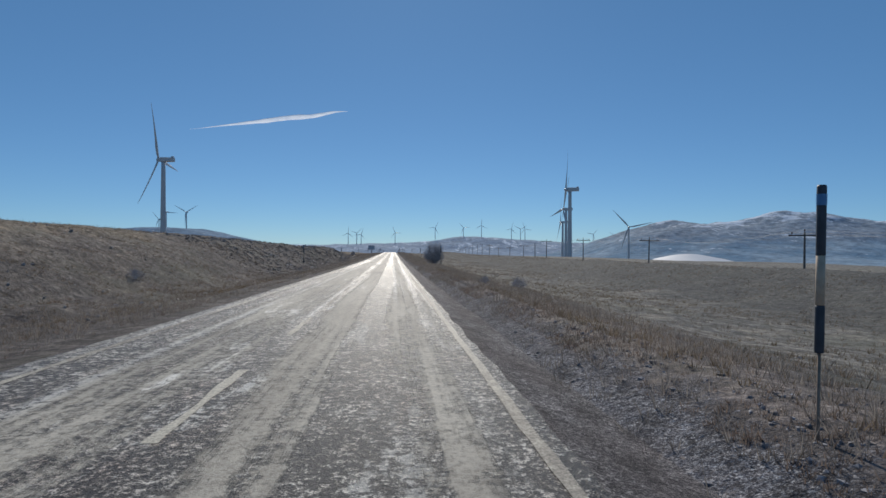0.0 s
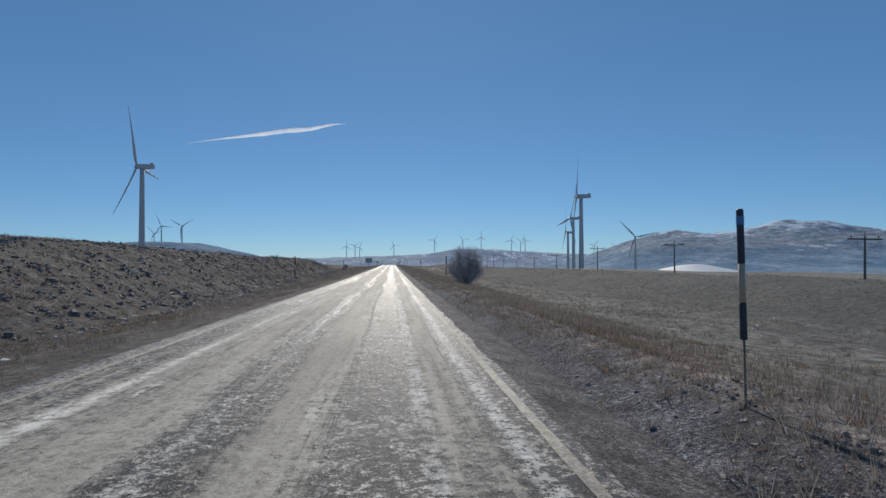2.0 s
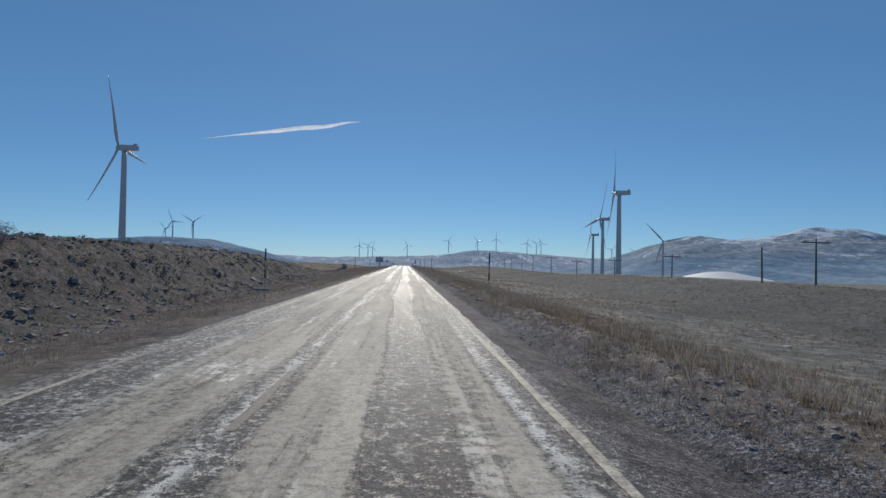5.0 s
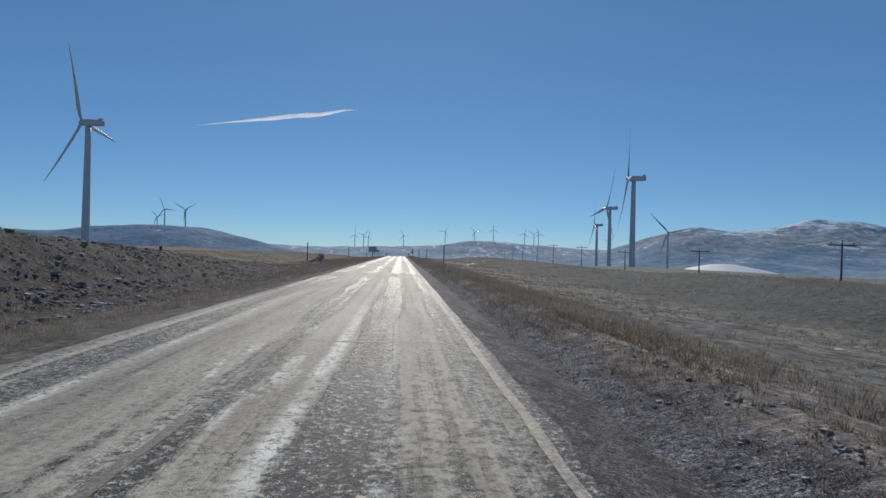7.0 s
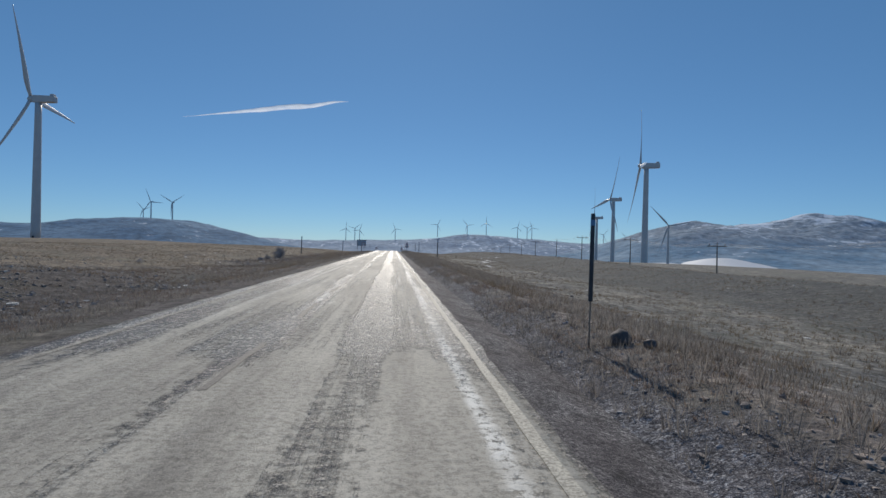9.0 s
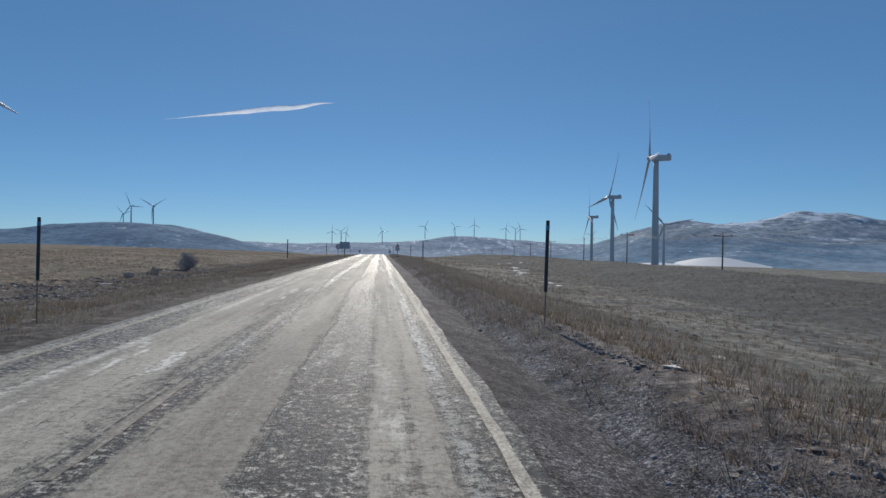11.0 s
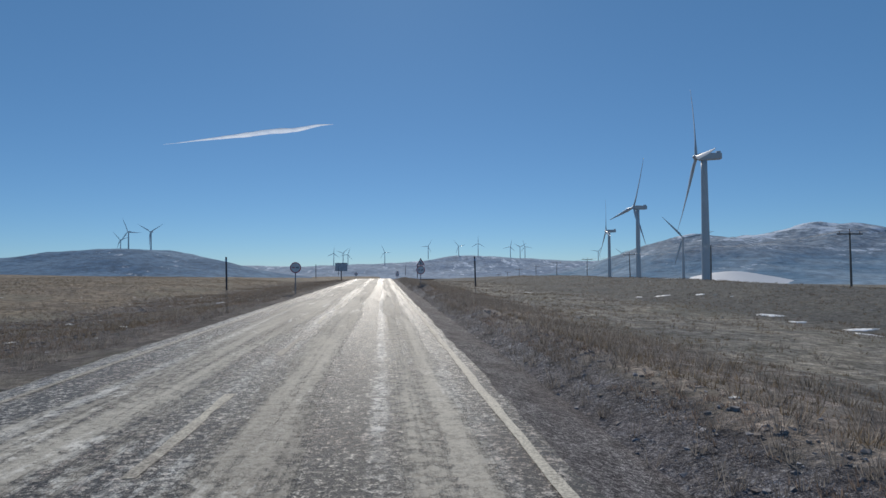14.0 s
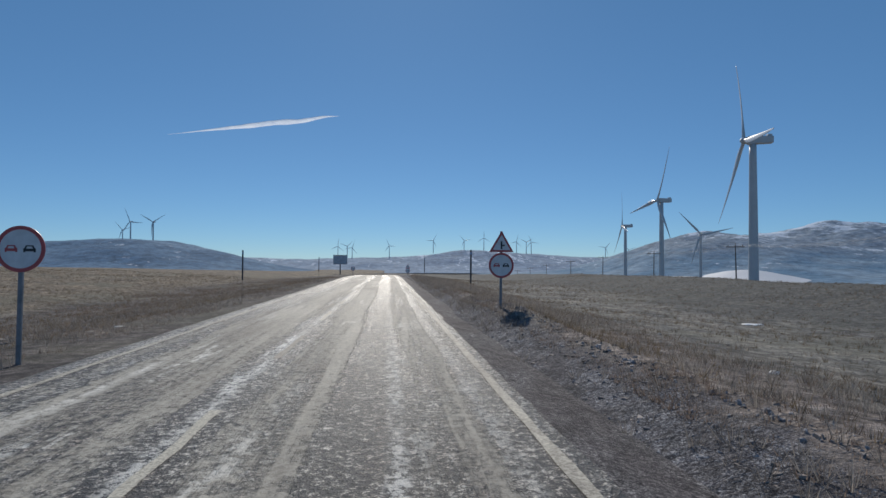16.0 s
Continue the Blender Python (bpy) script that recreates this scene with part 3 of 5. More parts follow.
def ribbon(name, x0, x1, y0, y1, dy, material, lift, ragged=0.0, sag=0.0, drop=0.0, inner=None, outer=None):
    """A strip laid along the road, with a little unevenness and worn edges."""
    ys = np.arange(y0, y1 + dy / 2, dy)
    cols = max(2, int((x1 - x0) / 0.4) + 1)
    xs = np.linspace(x0, x1, cols)
    verts, faces = [], []
    for y in ys:
        for i, x in enumerate(xs):
            e = 0.0
            if i == 0:
                e = (ragged if inner is None else inner) * (noise.noise(Vector((y * 0.9, 1.7, x0))) + 0.4 * noise.noise(Vector((y * 3.1, 1.7, x0))))
            if i == cols - 1:
                e = (ragged if outer is None else outer) * (noise.noise(Vector((y * 0.9, 5.1, x1))) + 0.4 * noise.noise(Vector((y * 3.1, 5.1, x1))))
            verts.append((x + e, y, road_z(y) + lift - drop * i / (cols - 1) + sag * noise.noise(Vector((x * 0.6, y * 0.25, 9)))))
    n = len(verts)
    for j in range(len(ys) - 1):
        for i in range(cols - 1):
            faces.append((j * cols + i, j * cols + i + 1, (j + 1) * cols + i + 1, (j + 1) * cols + i))
    skirt = [(v[0], v[1], v[2] - 0.12) for v in verts]
    if lift == 0.0:
        verts += skirt
        for j in range(len(ys) - 1):
            a, b = j * cols, (j + 1) * cols
            faces.append((a, b, n + b, n + a))
            a, b = a + cols - 1, b + cols - 1
            faces.append((a, n + a, n + b, b))
    return mesh_of(name, verts, faces, material, True)


road = tagged(new("road", ribbon("road", -5.45, 1.60, -40, 900, 0.5, ASPHALT, 0.0, 0.07, 0.006)), "worn grey asphalt country road with dusty wheel tracks", "road", kind="structure")

tagged(new("shoulder", ribbon("shoulder", 1.50, 3.1, -40, 620, 0.5, GRAVEL, -0.03, 0.40, 0.03, 0.30, 0.0, 0.6)), "dark grey loose gravel shoulder beside the asphalt", "road shoulder", kind="structure")
tagged(new("shoulder", ribbon("shoulder", -6.8, -5.25, -40, 226, 0.5, GRAVEL, -0.34, 0.40, 0.03, -0.30, 0.5, 0.0)), "dark gravel shoulder beside the oncoming lane", "road shoulder", kind="structure")
tagged(new("shoulder", ribbon("shoulder", -6.7, -5.25, 225.5, 620, 0.5, PALE_GRAVEL, -0.34, 0.40, 0.03, -0.30, 0.5, 0.0)), "pale grey gravel shoulder beside the oncoming lane", "road shoulder", kind="structure")

tagged(new("edge_line", ribbon("edge_line", R_EDGE - 0.06, R_EDGE + 0.06, -40, 900, 0.4, PAINT, 0.006, 0.025, 0.006)), "worn off-white painted edge line", "road marking", group="edge lines", kind="structure")
tagged(new("edge_line", ribbon("edge_line", L_EDGE - 0.055, L_EDGE + 0.055, -40, 900, 0.4, PAINT, 0.006, 0.025, 0.006)), "thin worn off-white painted edge line", "road marking", group="edge lines", kind="structure")
def crack_seal(y, x0, x1):
    """A narrow band of sealant that wanders across the lane and thins out at its ends."""
    verts, faces = [], []
    n = 48
    for k in range(n + 1):
        u = k / n
        x = x0 + (x1 - x0) * u
        mid = y + 0.10 * noise.noise(Vector((x * 1.1, y, 3))) + 0.04 * noise.noise(Vector((x * 5.0, y, 4)))
        half = (0.02 + 0.05 * min(1.0, 6 * u, 6 * (1 - u))) * (1 + 0.6 * noise.noise(Vector((x * 4.0, y, 8))))
        for side in (-1, 1):
            verts.append((x, mid + side * half, road_z(y) + 0.005 + 0.006 * noise.noise(Vector((x * 0.6, y * 0.25, 9)))))
    for k in range(n):
        faces.append((2 * k, 2 * k + 2, 2 * k + 3, 2 * k + 1))
    ob = new("crack_seal", mesh_of("crack_seal", verts, faces, DUSTY))
    return tagged(ob, "pale dusty sealed crack running across the asphalt", "road repair", group="sealed cracks", kind="structure")


for y, x0, x1 in ((155.2, -1.7, 1.25), (166.8, -1.2, 1.25)):
    crack_seal(y, x0, x1)
y = -23.9
while y < 560:
    dash = ribbon("lane_dash", CENTRE - 0.06, CENTRE + 0.06, y, y + 3.4, 0.25, FADED_PAINT if 24 < y < 222 else DASH_PAINT, 0.006, 0.05, 0.006)
    tagged(new("lane_dash", dash), "worn off-white painted centre-line dash on asphalt", "road marking", group="centre-line dashes", kind="structure")
    y += 7.4


# ---- hills ----
def hill_mesh(name, x0, x1, y0, y1, n, m, bumps, datum, material, rough=1.0):
    def zf(x, y):
        h = sum(a * math.exp(-0.5 * (((x - cx) / sx) ** 2 + ((y - cy) / sy) ** 2)) for cx, cy, sx, sy, a in bumps)
        f = noise.fractal(Vector((x * 0.0035, y * 0.0035, 2)), 1.0, 2.1, 6)
        return datum + h * (1 + 0.10 * f * rough) + 3.0 * f * rough * min(1, h / 30)
    return grid_mesh(name, list(np.linspace(x0, x1, n)), list(np.linspace(y0, y1, m)), zf, material)


far_ridge = [(200, 3700, 1500, 330, 66), (530, 3720, 300, 260, 44), (-1500, 4200, 700, 300, 60), (1500, 4200, 600, 300, 70)]
west_hill = [(-900, 2800, 300, 330, 113), (-1650, 2750, 430, 360, 90)]
mountain = [(1000, 2300, 180, 330, 80), (1750, 2450, 500, 420, 190)]
tagged(new("hill_far_ridge", hill_mesh("hill_far_ridge", -2600, 2600, 2900, 4800, 170, 70, far_ridge, -41, HAZY_SNOWY_RIDGE)), "long low distant ridge streaked with old snow", "hill", kind="structure")
tagged(new("hill_west", hill_mesh("hill_west", -2900, -150, 1900, 3700, 130, 80, west_hill, -41, HAZE_BLUE_HILL)), "rounded hill in painted haze blue with thin patches of snow", "hill", kind="structure")
tagged(new("hill_east", hill_mesh("hill_east", 350, 3200, 1400, 3600, 160, 110, mountain, -41, HAZY_ROCKY_SLOPE, 1.6)), "broad rocky mountain slope dusted with snow", "mountain", kind="structure")


def snow_mound(cx, cy, sx, sy, h, z0):
    def zf(x, y):
        # a blunt ridge, steeper on one flank
        r = math.hypot((x - cx) / (sx * (0.78 if x < cx else 1.1)), (y - cy) / sy)
        rise = 0.55 * math.exp(-0.5 * r * r) + 0.45 * max(0.0, 1 - r / 1.9)
        return z0 + h * rise - h * 0.13 + 2.2 * noise.noise(Vector((x * 0.025, y * 0.02, 5))) * rise
    return grid_mesh("snowfield", list(np.linspace(cx - 2.6 * sx, cx + 2.6 * sx, 40)), list(np.linspace(cy - 2.6 * sy, cy + 2.6 * sy, 24)), zf, DRIFT)


for cx, cy, sx, sy, h, z0 in ((825, 1700, 82, 100, 30, -33), (690, 1720, 60, 60, 11, -33), (1080, 1720, 55, 70, 18, -33)):
    tagged(new("snowfield", snow_mound(cx, cy, sx, sy, h, z0)), "smooth low rise wholly covered with white snow", "snow", kind="structure")


# ---- wind turbines ----
HUB_H, BLADE = 76.0, 46.0


def tower_mesh():
    prof = []
    for k in range(12):
        h = k / 11 * (HUB_H - 1.8)
        r = 2.45 - 0.85 * k / 11
        prof.append((r, h))
    return mesh_from("tower", lathe(prof, 20), TURBINE_WHITE, True)


def nacelle_mesh():
    bm = box_bm(11.5, 3.9, 4.0, (3.2, 0, 0), 0.55)
    for v in bm.verts:
        if v.co.x > 6:
            v.co.z = v.co.z * 0.9 + (0.2 if v.co.z < 0 else 0.0)
        if v.co.x < 0:
            v.co.y *= 0.85
    box_bm(2.0, 2.6, 1.0, (7.4, 0, 2.3), 0.2, bm)
    return mesh_from("nacelle", bm, TURBINE_WHITE)


def hub_mesh():
    prof = [(1.55, 0.0), (1.75, 0.7), (1.7, 1.6), (1.3, 2.6), (0.7, 3.2), (0.15, 3.45)]
    return mesh_from("hub", lathe(prof, 18), TURBINE_WHITE, True)


def blade_mesh():
    """Along +z; chord in x-y, twisted, thickest near the root."""
    bm = bmesh.new()
    rings = []
    for s in (0, 0.04, 0.09, 0.16, 0.22, 0.35, 0.5, 0.65, 0.8, 0.92, 0.98, 1.0):
        chord = 1.7 if s < 0.05 else (np.interp(s, [0.05, 0.2, 1.0], [1.8, 3.5, 0.5]))
        thick = float(np.interp(s, [0, 0.06, 0.2, 0.5, 1.0], [1.7, 1.6, 0.85, 0.4, 0.10]))
        tw = math.radians(float(np.interp(s, [0, 0.2, 1.0], [16, 14, 0])))
        off = 0.0 if s < 0.05 else 0.2 * chord
        ring = []
        for k in range(10):
            a = 2 * math.pi * k / 10
            px, py = chord / 2 * math.cos(a) - off, thick / 2 * math.sin(a)
            ring.append(bm.verts.new((px * math.sin(tw) + py * math.cos(tw) - 1.6 * s * s, px * math.cos(tw) - py * math.sin(tw), 0.9 + s * BLADE)))
        rings.append(ring)
    for a, b in zip(rings, rings[1:]):
        for k in range(10):
            bm.faces.new((a[k], a[(k + 1) % 10], b[(k + 1) % 10], b[k]))
    bm.faces.new(rings[0][::-1])
    bm.faces.new(rings[-1])
    return mesh_from("blade", bm, BLADE_WHITE, True)


T_TOWER, T_NAC, T_HUB, T_BLADE = tower_mesh(), nacelle_mesh(), hub_mesh(), blade_mesh()
T_DOOR = mesh_from("door", box_bm(0.12, 1.0, 2.2, (0, 0, 0), 0.03), DARK_STEEL)


def turbine(x, y, hub_z, axis, phase, label, size=1.0):
    """axis: the compass heading of the rotor's nose in degrees from the road's direction, to the right; phase: the first blade from upright. The rotor leans back five degrees."""
    t = empty("wind_turbine", pose(x, y, hub_z - HUB_H * size, 0, 0, 0) @ Matrix.Scale(size, 4))
    tagged(t, label, "wind turbine", group="wind turbines")
    part("tower", T_TOWER, t)
    part("door", T_DOOR, t, pose(0, -2.42, 2.4, 0, 0, 90))
    head = part("nacelle", T_NAC, t, pose(0, 0, HUB_H, 0, 0, 270 - axis))
    part("hub", T_HUB, head, pose(-2.4, 0, 0, 0, -90, 0))
    for k in range(3):
        part("blade", T_BLADE, head, pose(-4.0, 0, 0) @ Matrix.Rotation(radians(5), 4, "Y") @ Matrix.Rotation(radians(phase + 120 * k), 4, "X"))
    return t


def hub_on(cx, cy, bumps, datum=-41):
    h = sum(a * math.exp(-0.5 * (((cx - bx) / sx) ** 2 + ((cy - by) / sy) ** 2)) for bx, by, sx, sy, a in bumps)
    return datum + h + HUB_H - 2


NEAR_LABEL = "tall pale grey wind turbine standing on dry grass"
turbine(-189.5, 530, 75.0, -88, 25, NEAR_LABEL)
turbine(174, 602, 61.6, -75, -25, "tall pale grey wind turbine beside the power line")
turbine(238, 842, 58.0, -95, 20, "pale grey wind turbine in the valley")
turbine(299.6, 1081, 50.6, -80, -18, "pale grey wind turbine in the valley")
turbine(481, 1238, 48.7, -160, 78, "pale grey wind turbine facing the road before the mountain")
HILL_LABEL = "distant wind turbine standing on a hilltop"
turbine(-935, 2900, 163.6, -170, 60, HILL_LABEL, 1.35)
turbine(-1036, 2935, 165.8, -165, -25, HILL_LABEL, 1.35)
turbine(-1077, 2960, 134, -165, 75, HILL_LABEL)
for px, ht, ph in ((616, 0, 5), (631, 0, 50), (639, -8, 20), (699, -5, 95), (770, 6, 30), (820, -6, 80), (852, 6, 0), (905, -6, 15), (921, -4, 60), (929, 0, 100), (1050, 0, 40), (1088, -6, 70)):
    az = math.atan((px - 784) / 1100) + radians(4.59)
    d = 3690.0
    turbine(d * math.tan(az), d, hub_on(d * math.tan(az), d, far_ridge) + ht - 7.6, -172 + (ph % 20), ph, "far wind turbine on the snowy ridge", 0.9)


# ---- roadside marker posts ----
def marker_post(bands, bare, foot, label):
    """A round post in painted bands, its bare lengths weathered brown, on a thin driven stake."""
    p = empty("marker_post")
    tagged(p, label, "marker post", group="snow marker posts")
    for z0, z1 in bands:
        part("dark_band", mesh_from("dark_band", lathe([(0.039, z0), (0.040, z0 + 0.01), (0.040, z1 - 0.02), (0.034, z1)], 10), DARK_STEEL, True), p, label="dark blue-black painted band")
    for z0, z1 in bare:
        part("sleeve", mesh_from("sleeve", lathe([(0.037, z0), (0.037, z1)], 10), SLEEVE, True), p, label="weathered pale bare section")
    part("stake", mesh_from("stake", lathe([(0.015, -0.35), (0.015, foot)], 8), STAKE, True), p, label="thin rust-brown steel stake")
    part("reflector", mesh_from("reflector", lathe([(0.043, 2.24), (0.043, 2.34)], 10, False), REFLECTOR, True), p, label="faded blue reflective band")
    return p


BANDED = ((1.80, 2.42), (0.94, 1.36)), ((1.36, 1.80),), 0.94, "thin snow marker post in dark and bare bands beside the road"
SOLID = ((0.92, 2.45),), (), 0.92, "thin dark snow marker post on a stake beside the road"
protos = {}
for y, right_x, left_x, left_y, lean in ((5.2, 3.8, None, 0, 0.5), (48.25, 3.8, -7.0, 50, -0.8), (88.5, 3.9, -7.1, 86.7, 0.6), (136.3, 4.15, -7.4, 134.7, 0.3), (194.0, 3.5, -7.8, 196, 0.4), (236, 3.8, -8.0, 239, 1.0), (275.7, 3.9, -7.2, 274.4, 0.3), (313.1, 4.75, -7.1, 310.8, -1.2), (348.5, 3.7, -7.5, 352.5, 0.2), (386, 3.8, -7.5, 388, 0.5)):
    for x, yy in ((right_x, y), (left_x, left_y)):
        if x is None:
            continue
        m = pose(x, yy, road_z(yy) - 0.10, 0.7 * lean, lean, 0)
        kind = SOLID if y > 180 else BANDED
        if kind not in protos:
            protos[kind] = marker_post(*kind)
            protos[kind].matrix_basis = m
        else:
            copy_thing(protos[kind], m)


# ---- power line ----
def t_pole():
    p = empty("utility_pole")
    tagged(p, "weathered wooden utility pole with a plain crossarm", "utility pole", group="utility poles of the power line")
    part("mast", mesh_from("mast", lathe([(0.13, -2.0), (0.11, 2.0), (0.075, 6.4), (0.065, 6.45)], 10), POLE_WOOD, True), p)
    part("crossarm", mesh_from("crossarm", box_bm(2.9, 0.10, 0.13, (0, 0, 6.15), 0.015), POLE_WOOD), p)
    ins = mesh_from("insulator", lathe([(0.02, 0), (0.02, 0.08), (0.06, 0.10), (0.045, 0.16), (0.06, 0.18), (0.03, 0.25)], 8), PORCELAIN, True)
    for x in (-1.15, 0, 1.15):
        part("insulator", ins, p, pose(x, 0, 6.21 + (0.24 if x == 0 else 0)))
    return p


ARM_Y = [-60, 14, 51, 88, 125, 163, 201, 233, 268, 305, 343, 374, 410, 443, 478, 512, 560, 640, 760]
ARM_Z = [3.6, 3.6, 3.6, 3.65, 4.2, 4.45, 3.4, 2.9, 2.8, 4.1, 5.1, 4.65, 4.5, 4.0, 3.5, 2.6, 1.0, -2.5, -8.0]
POLES = [14, 51, 88, 125, 163, 201, 233, 268, 305, 343, 374, 410, 443, 478, 512, 548, 582, 616, 650, 686, 722]
tp = None
tops = []
for y in POLES:
    x = 33 + 0.048 * y
    z = float(np.interp(y, ARM_Y, ARM_Z)) - 6.15
    m = pose(x, y, z, 0.8 * math.sin(3 * y), 0.9 * math.cos(2 * y), -1)
    tops.append((x, y, z + 6.42))
    if y == 374:
        # one pole carries its cables without a crossarm
        lone = empty("utility_pole", m)
        tagged(lone, "tall weathered wooden utility pole without a crossarm", "utility pole", group="utility poles of the power line")
        part("mast", mesh_from("mast", lathe([(0.13, -2.0), (0.11, 2.0), (0.085, 6.4), (0.075, 6.5)], 10), POLE_WOOD, True), lone)
        part("insulator", mesh_from("insulator", lathe([(0.02, 0), (0.02, 0.08), (0.06, 0.10), (0.045, 0.16), (0.06, 0.18), (0.03, 0.25)], 8), PORCELAIN, True), lone, pose(0, 0, 6.45))
    elif tp is None:
        tp = t_pole()
        tp.matrix_basis = m
    else:
        copy_thing(tp, m)
stub = empty("bare_pole", pose(39.4, 170, -2.2, 0.5, -0.8, 0))
tagged(stub, "bare weathered wooden pole without a crossarm", "utility pole")
part("mast", mesh_from("mast", lathe([(0.12, -1.0), (0.11, 2.0), (0.08, 6.3), (0.07, 6.36)], 10), POLE_WOOD, True), stub)
for dx in (-1.15, 0.0, 1.15):
    cu = bpy.data.curves.new("power_cable", "CURVE")
    cu.dimensions, cu.bevel_depth, cu.bevel_resolution = "3D", 0.010, 1
    pts = []
    for (x0, y0, z0), (x1, y1, z1) in zip(tops, tops[1:]):
        for k in range(6):
            s = k / 6
            pts.append((x0 + (x1 - x0) * s + dx, y0 + (y1 - y0) * s, z0 + (z1 - z0) * s - 0.5 * 4 * s * (1 - s) * ((y1 - y0) / 30) ** 2 + (0.24 if dx == 0 else 0) - 0.0))
    sp = cu.splines.new("POLY")
    sp.points.add(len(pts) - 1)
    for q, c in zip(sp.points, pts):
        q.co = (*c, 1)
    cu.materials.append(CABLE)
    tagged(new("power_cable", cu), "thin grey aluminium power cable sagging between poles", "cable", group="power cables")


# ---- traffic signs ----
def car_outline(w):
    """The side-on pictogram of a car seen from the front, w wide."""
    s = w / 1.0
    return [(x * s, z * s) for x, z in ((-0.5, -0.28), (-0.34, -0.28), (-0.34, -0.2), (0.34, -0.2), (0.34, -0.28), (0.5, -0.28), (0.5, 0.04), (0.40, 0.10), (0.30, 0.32), (-0.30, 0.32), (-0.40, 0.10), (-0.5, 0.04))]


def round_sign(parent, z, dia):
    r = dia / 2
    plate = part("sign_plate", mesh_from("sign_plate", prism(circle_outline(r * 0.85), 0.004, None, (0, -0.004, 0)), SIGN_WHITE), parent, pose(0, -0.05, z))
    part("red_border", mesh_from("red_border", ring_plate(r * 0.84, r, 0.02), SIGN_RED), plate, pose(0, -0.008, 0), "red reflective border ring")
    part("backing", mesh_from("backing", prism(circle_outline(r * 0.97), 0.003), GALVANISED), plate, pose(0, 0.012, 0))
    for x, mt, nm in ((-0.37, SIGN_RED, "red_car_symbol"), (0.37, SIGN_BLACK, "black_car_symbol")):
        bm = prism(car_outline(r * 0.50), 0.003, None, (0, 0, 0))
        part(nm, mesh_from(nm, bm, mt), plate, pose(x * r, -0.0075, 0))
        win = prism([(-0.13 * r, 0.02 * r), (0.13 * r, 0.02 * r), (0.10 * r, 0.11 * r), (-0.10 * r, 0.11 * r)], 0.002)
        part("symbol_window", mesh_from("symbol_window", win, SIGN_WHITE), plate, pose(x * r, -0.0105, 0))


def triangle_sign(parent, z, side):
    def tri(s):
        h = s * math.sqrt(3) / 2
        return [(-s / 2, -h / 3), (s / 2, -h / 3), (0, 2 * h / 3)]
    plate = part("warning_plate", mesh_from("warning_plate", prism(tri(side), 0.02), SIGN_RED), parent, pose(0, -0.06, z), "red bordered triangular warning plate")
    part("white_field", mesh_from("white_field", prism(tri(side * 0.72), 0.003), SIGN_WHITE), plate, pose(0, -0.004, 0))
    s = side
    bm = prism([(-0.035 * s, -0.17 * s), (0.035 * s, -0.17 * s), (0.03 * s, -0.05 * s), (0.13 * s, -0.05 * s), (0.13 * s, 0.01 * s), (0.03 * s, 0.01 * s), (0.03 * s, 0.15 * s), (-0.035 * s, 0.15 * s)], 0.003)
    part("junction_symbol", mesh_from("junction_symbol", bm, SIGN_BLACK), plate, pose(0, -0.008, 0), "black side-road symbol")


def sign_post(x, y, centre, dia, triangle, label, turn=0):
    base = road_z(y) - 0.12
    s = empty("traffic_sign", pose(x, y, base, 0, 0.6, turn))
    tagged(s, label, "traffic sign", group="roadside traffic signs")
    top = centre - base + (dia / 2 - 0.05)
    if triangle:
        top += 0.75
    part("post", mesh_from("post", box_bm(0.085, 0.06, top + 0.4, (0, 0, (top - 0.4) / 2), 0.012), GALVANISED), s, label="galvanised steel post")
    round_sign(s, centre - base, dia)
    if triangle:
        triangle_sign(s, centre - base + dia / 2 + 0.255, 0.80)
    for dz in (-0.2, 0.2):
        part("clamp", mesh_from("clamp", box_bm(0.16, 0.03, 0.05, (0, -0.035, centre - base + dz), 0.006), GALVANISED), s)


sign_post(-6.99, 332.3, 1.94, 0.87, False, "round no-overtaking sign with red border on a grey post", 2)
sign_post(3.53, 340.0, 1.66, 0.82, True, "no-overtaking sign under a triangular warning sign", -2)
sign_post(3.4, 428, 0.5, 0.80, True, "pair of traffic signs beyond the road's crest", 0)
sign_post(-7.0, 446, 0.65, 0.85, False, "round traffic sign beyond the road's crest", 0)


def billboard(x, y, z, w, h):
    g = ground_z(x, y)
    b = empty("billboard", pose(x, y, g, 0, 0, 3))
    tagged(b, "dark grey roadside information board on a single post", "billboard")
    part("panel", mesh_from("panel", box_bm(w, 0.12, h, (0, 0, z - g), 0.03), BOARD_GREY), b)
    for s in (-1, 1):
        part("frame_rail", mesh_from("frame_rail", box_bm(w + 0.1, 0.18, 0.14, (0, 0, z - g + s * h / 2), 0.02), DARK_STEEL), b)
    part("post", mesh_from("post", box_bm(0.5, 0.4, z - g + 0.5, (0, 0.25, (z - g - 0.5) / 2), 0.04), DARK_STEEL), b)


billboard(-20.5, 593, 3.3, 6.0, 3.9)


def farm_shed(x, y, w, dpt, h, turn):
    g = ground_z(x, y)
    s = empty("farm_shed", pose(x, y, g, 0, 0, turn))
    tagged(s, "small pale distant shed on the valley floor", "shed", group="distant sheds")
    part("walls", mesh_from("walls", box_bm(w, dpt, h, (0, 0, h / 2)), SIGN_WHITE), s)
    part("roof", mesh_from("roof", prism([(-w / 2 - 0.4, 0), (w / 2 + 0.4, 0), (0, w * 0.22)], dpt + 0.8, None, (0, -dpt / 2 - 0.4, h)), BOARD_GREY), s)
    part("door", mesh_from("door", box_bm(w * 0.3, 0.12, h * 0.65, (0, -dpt / 2 - 0.05, h * 0.325)), DARK_STEEL), s)


farm_shed(192, 1370, 7, 9, 7.5, 20)
farm_shed(203, 1376, 6, 8, 9.0, 10)
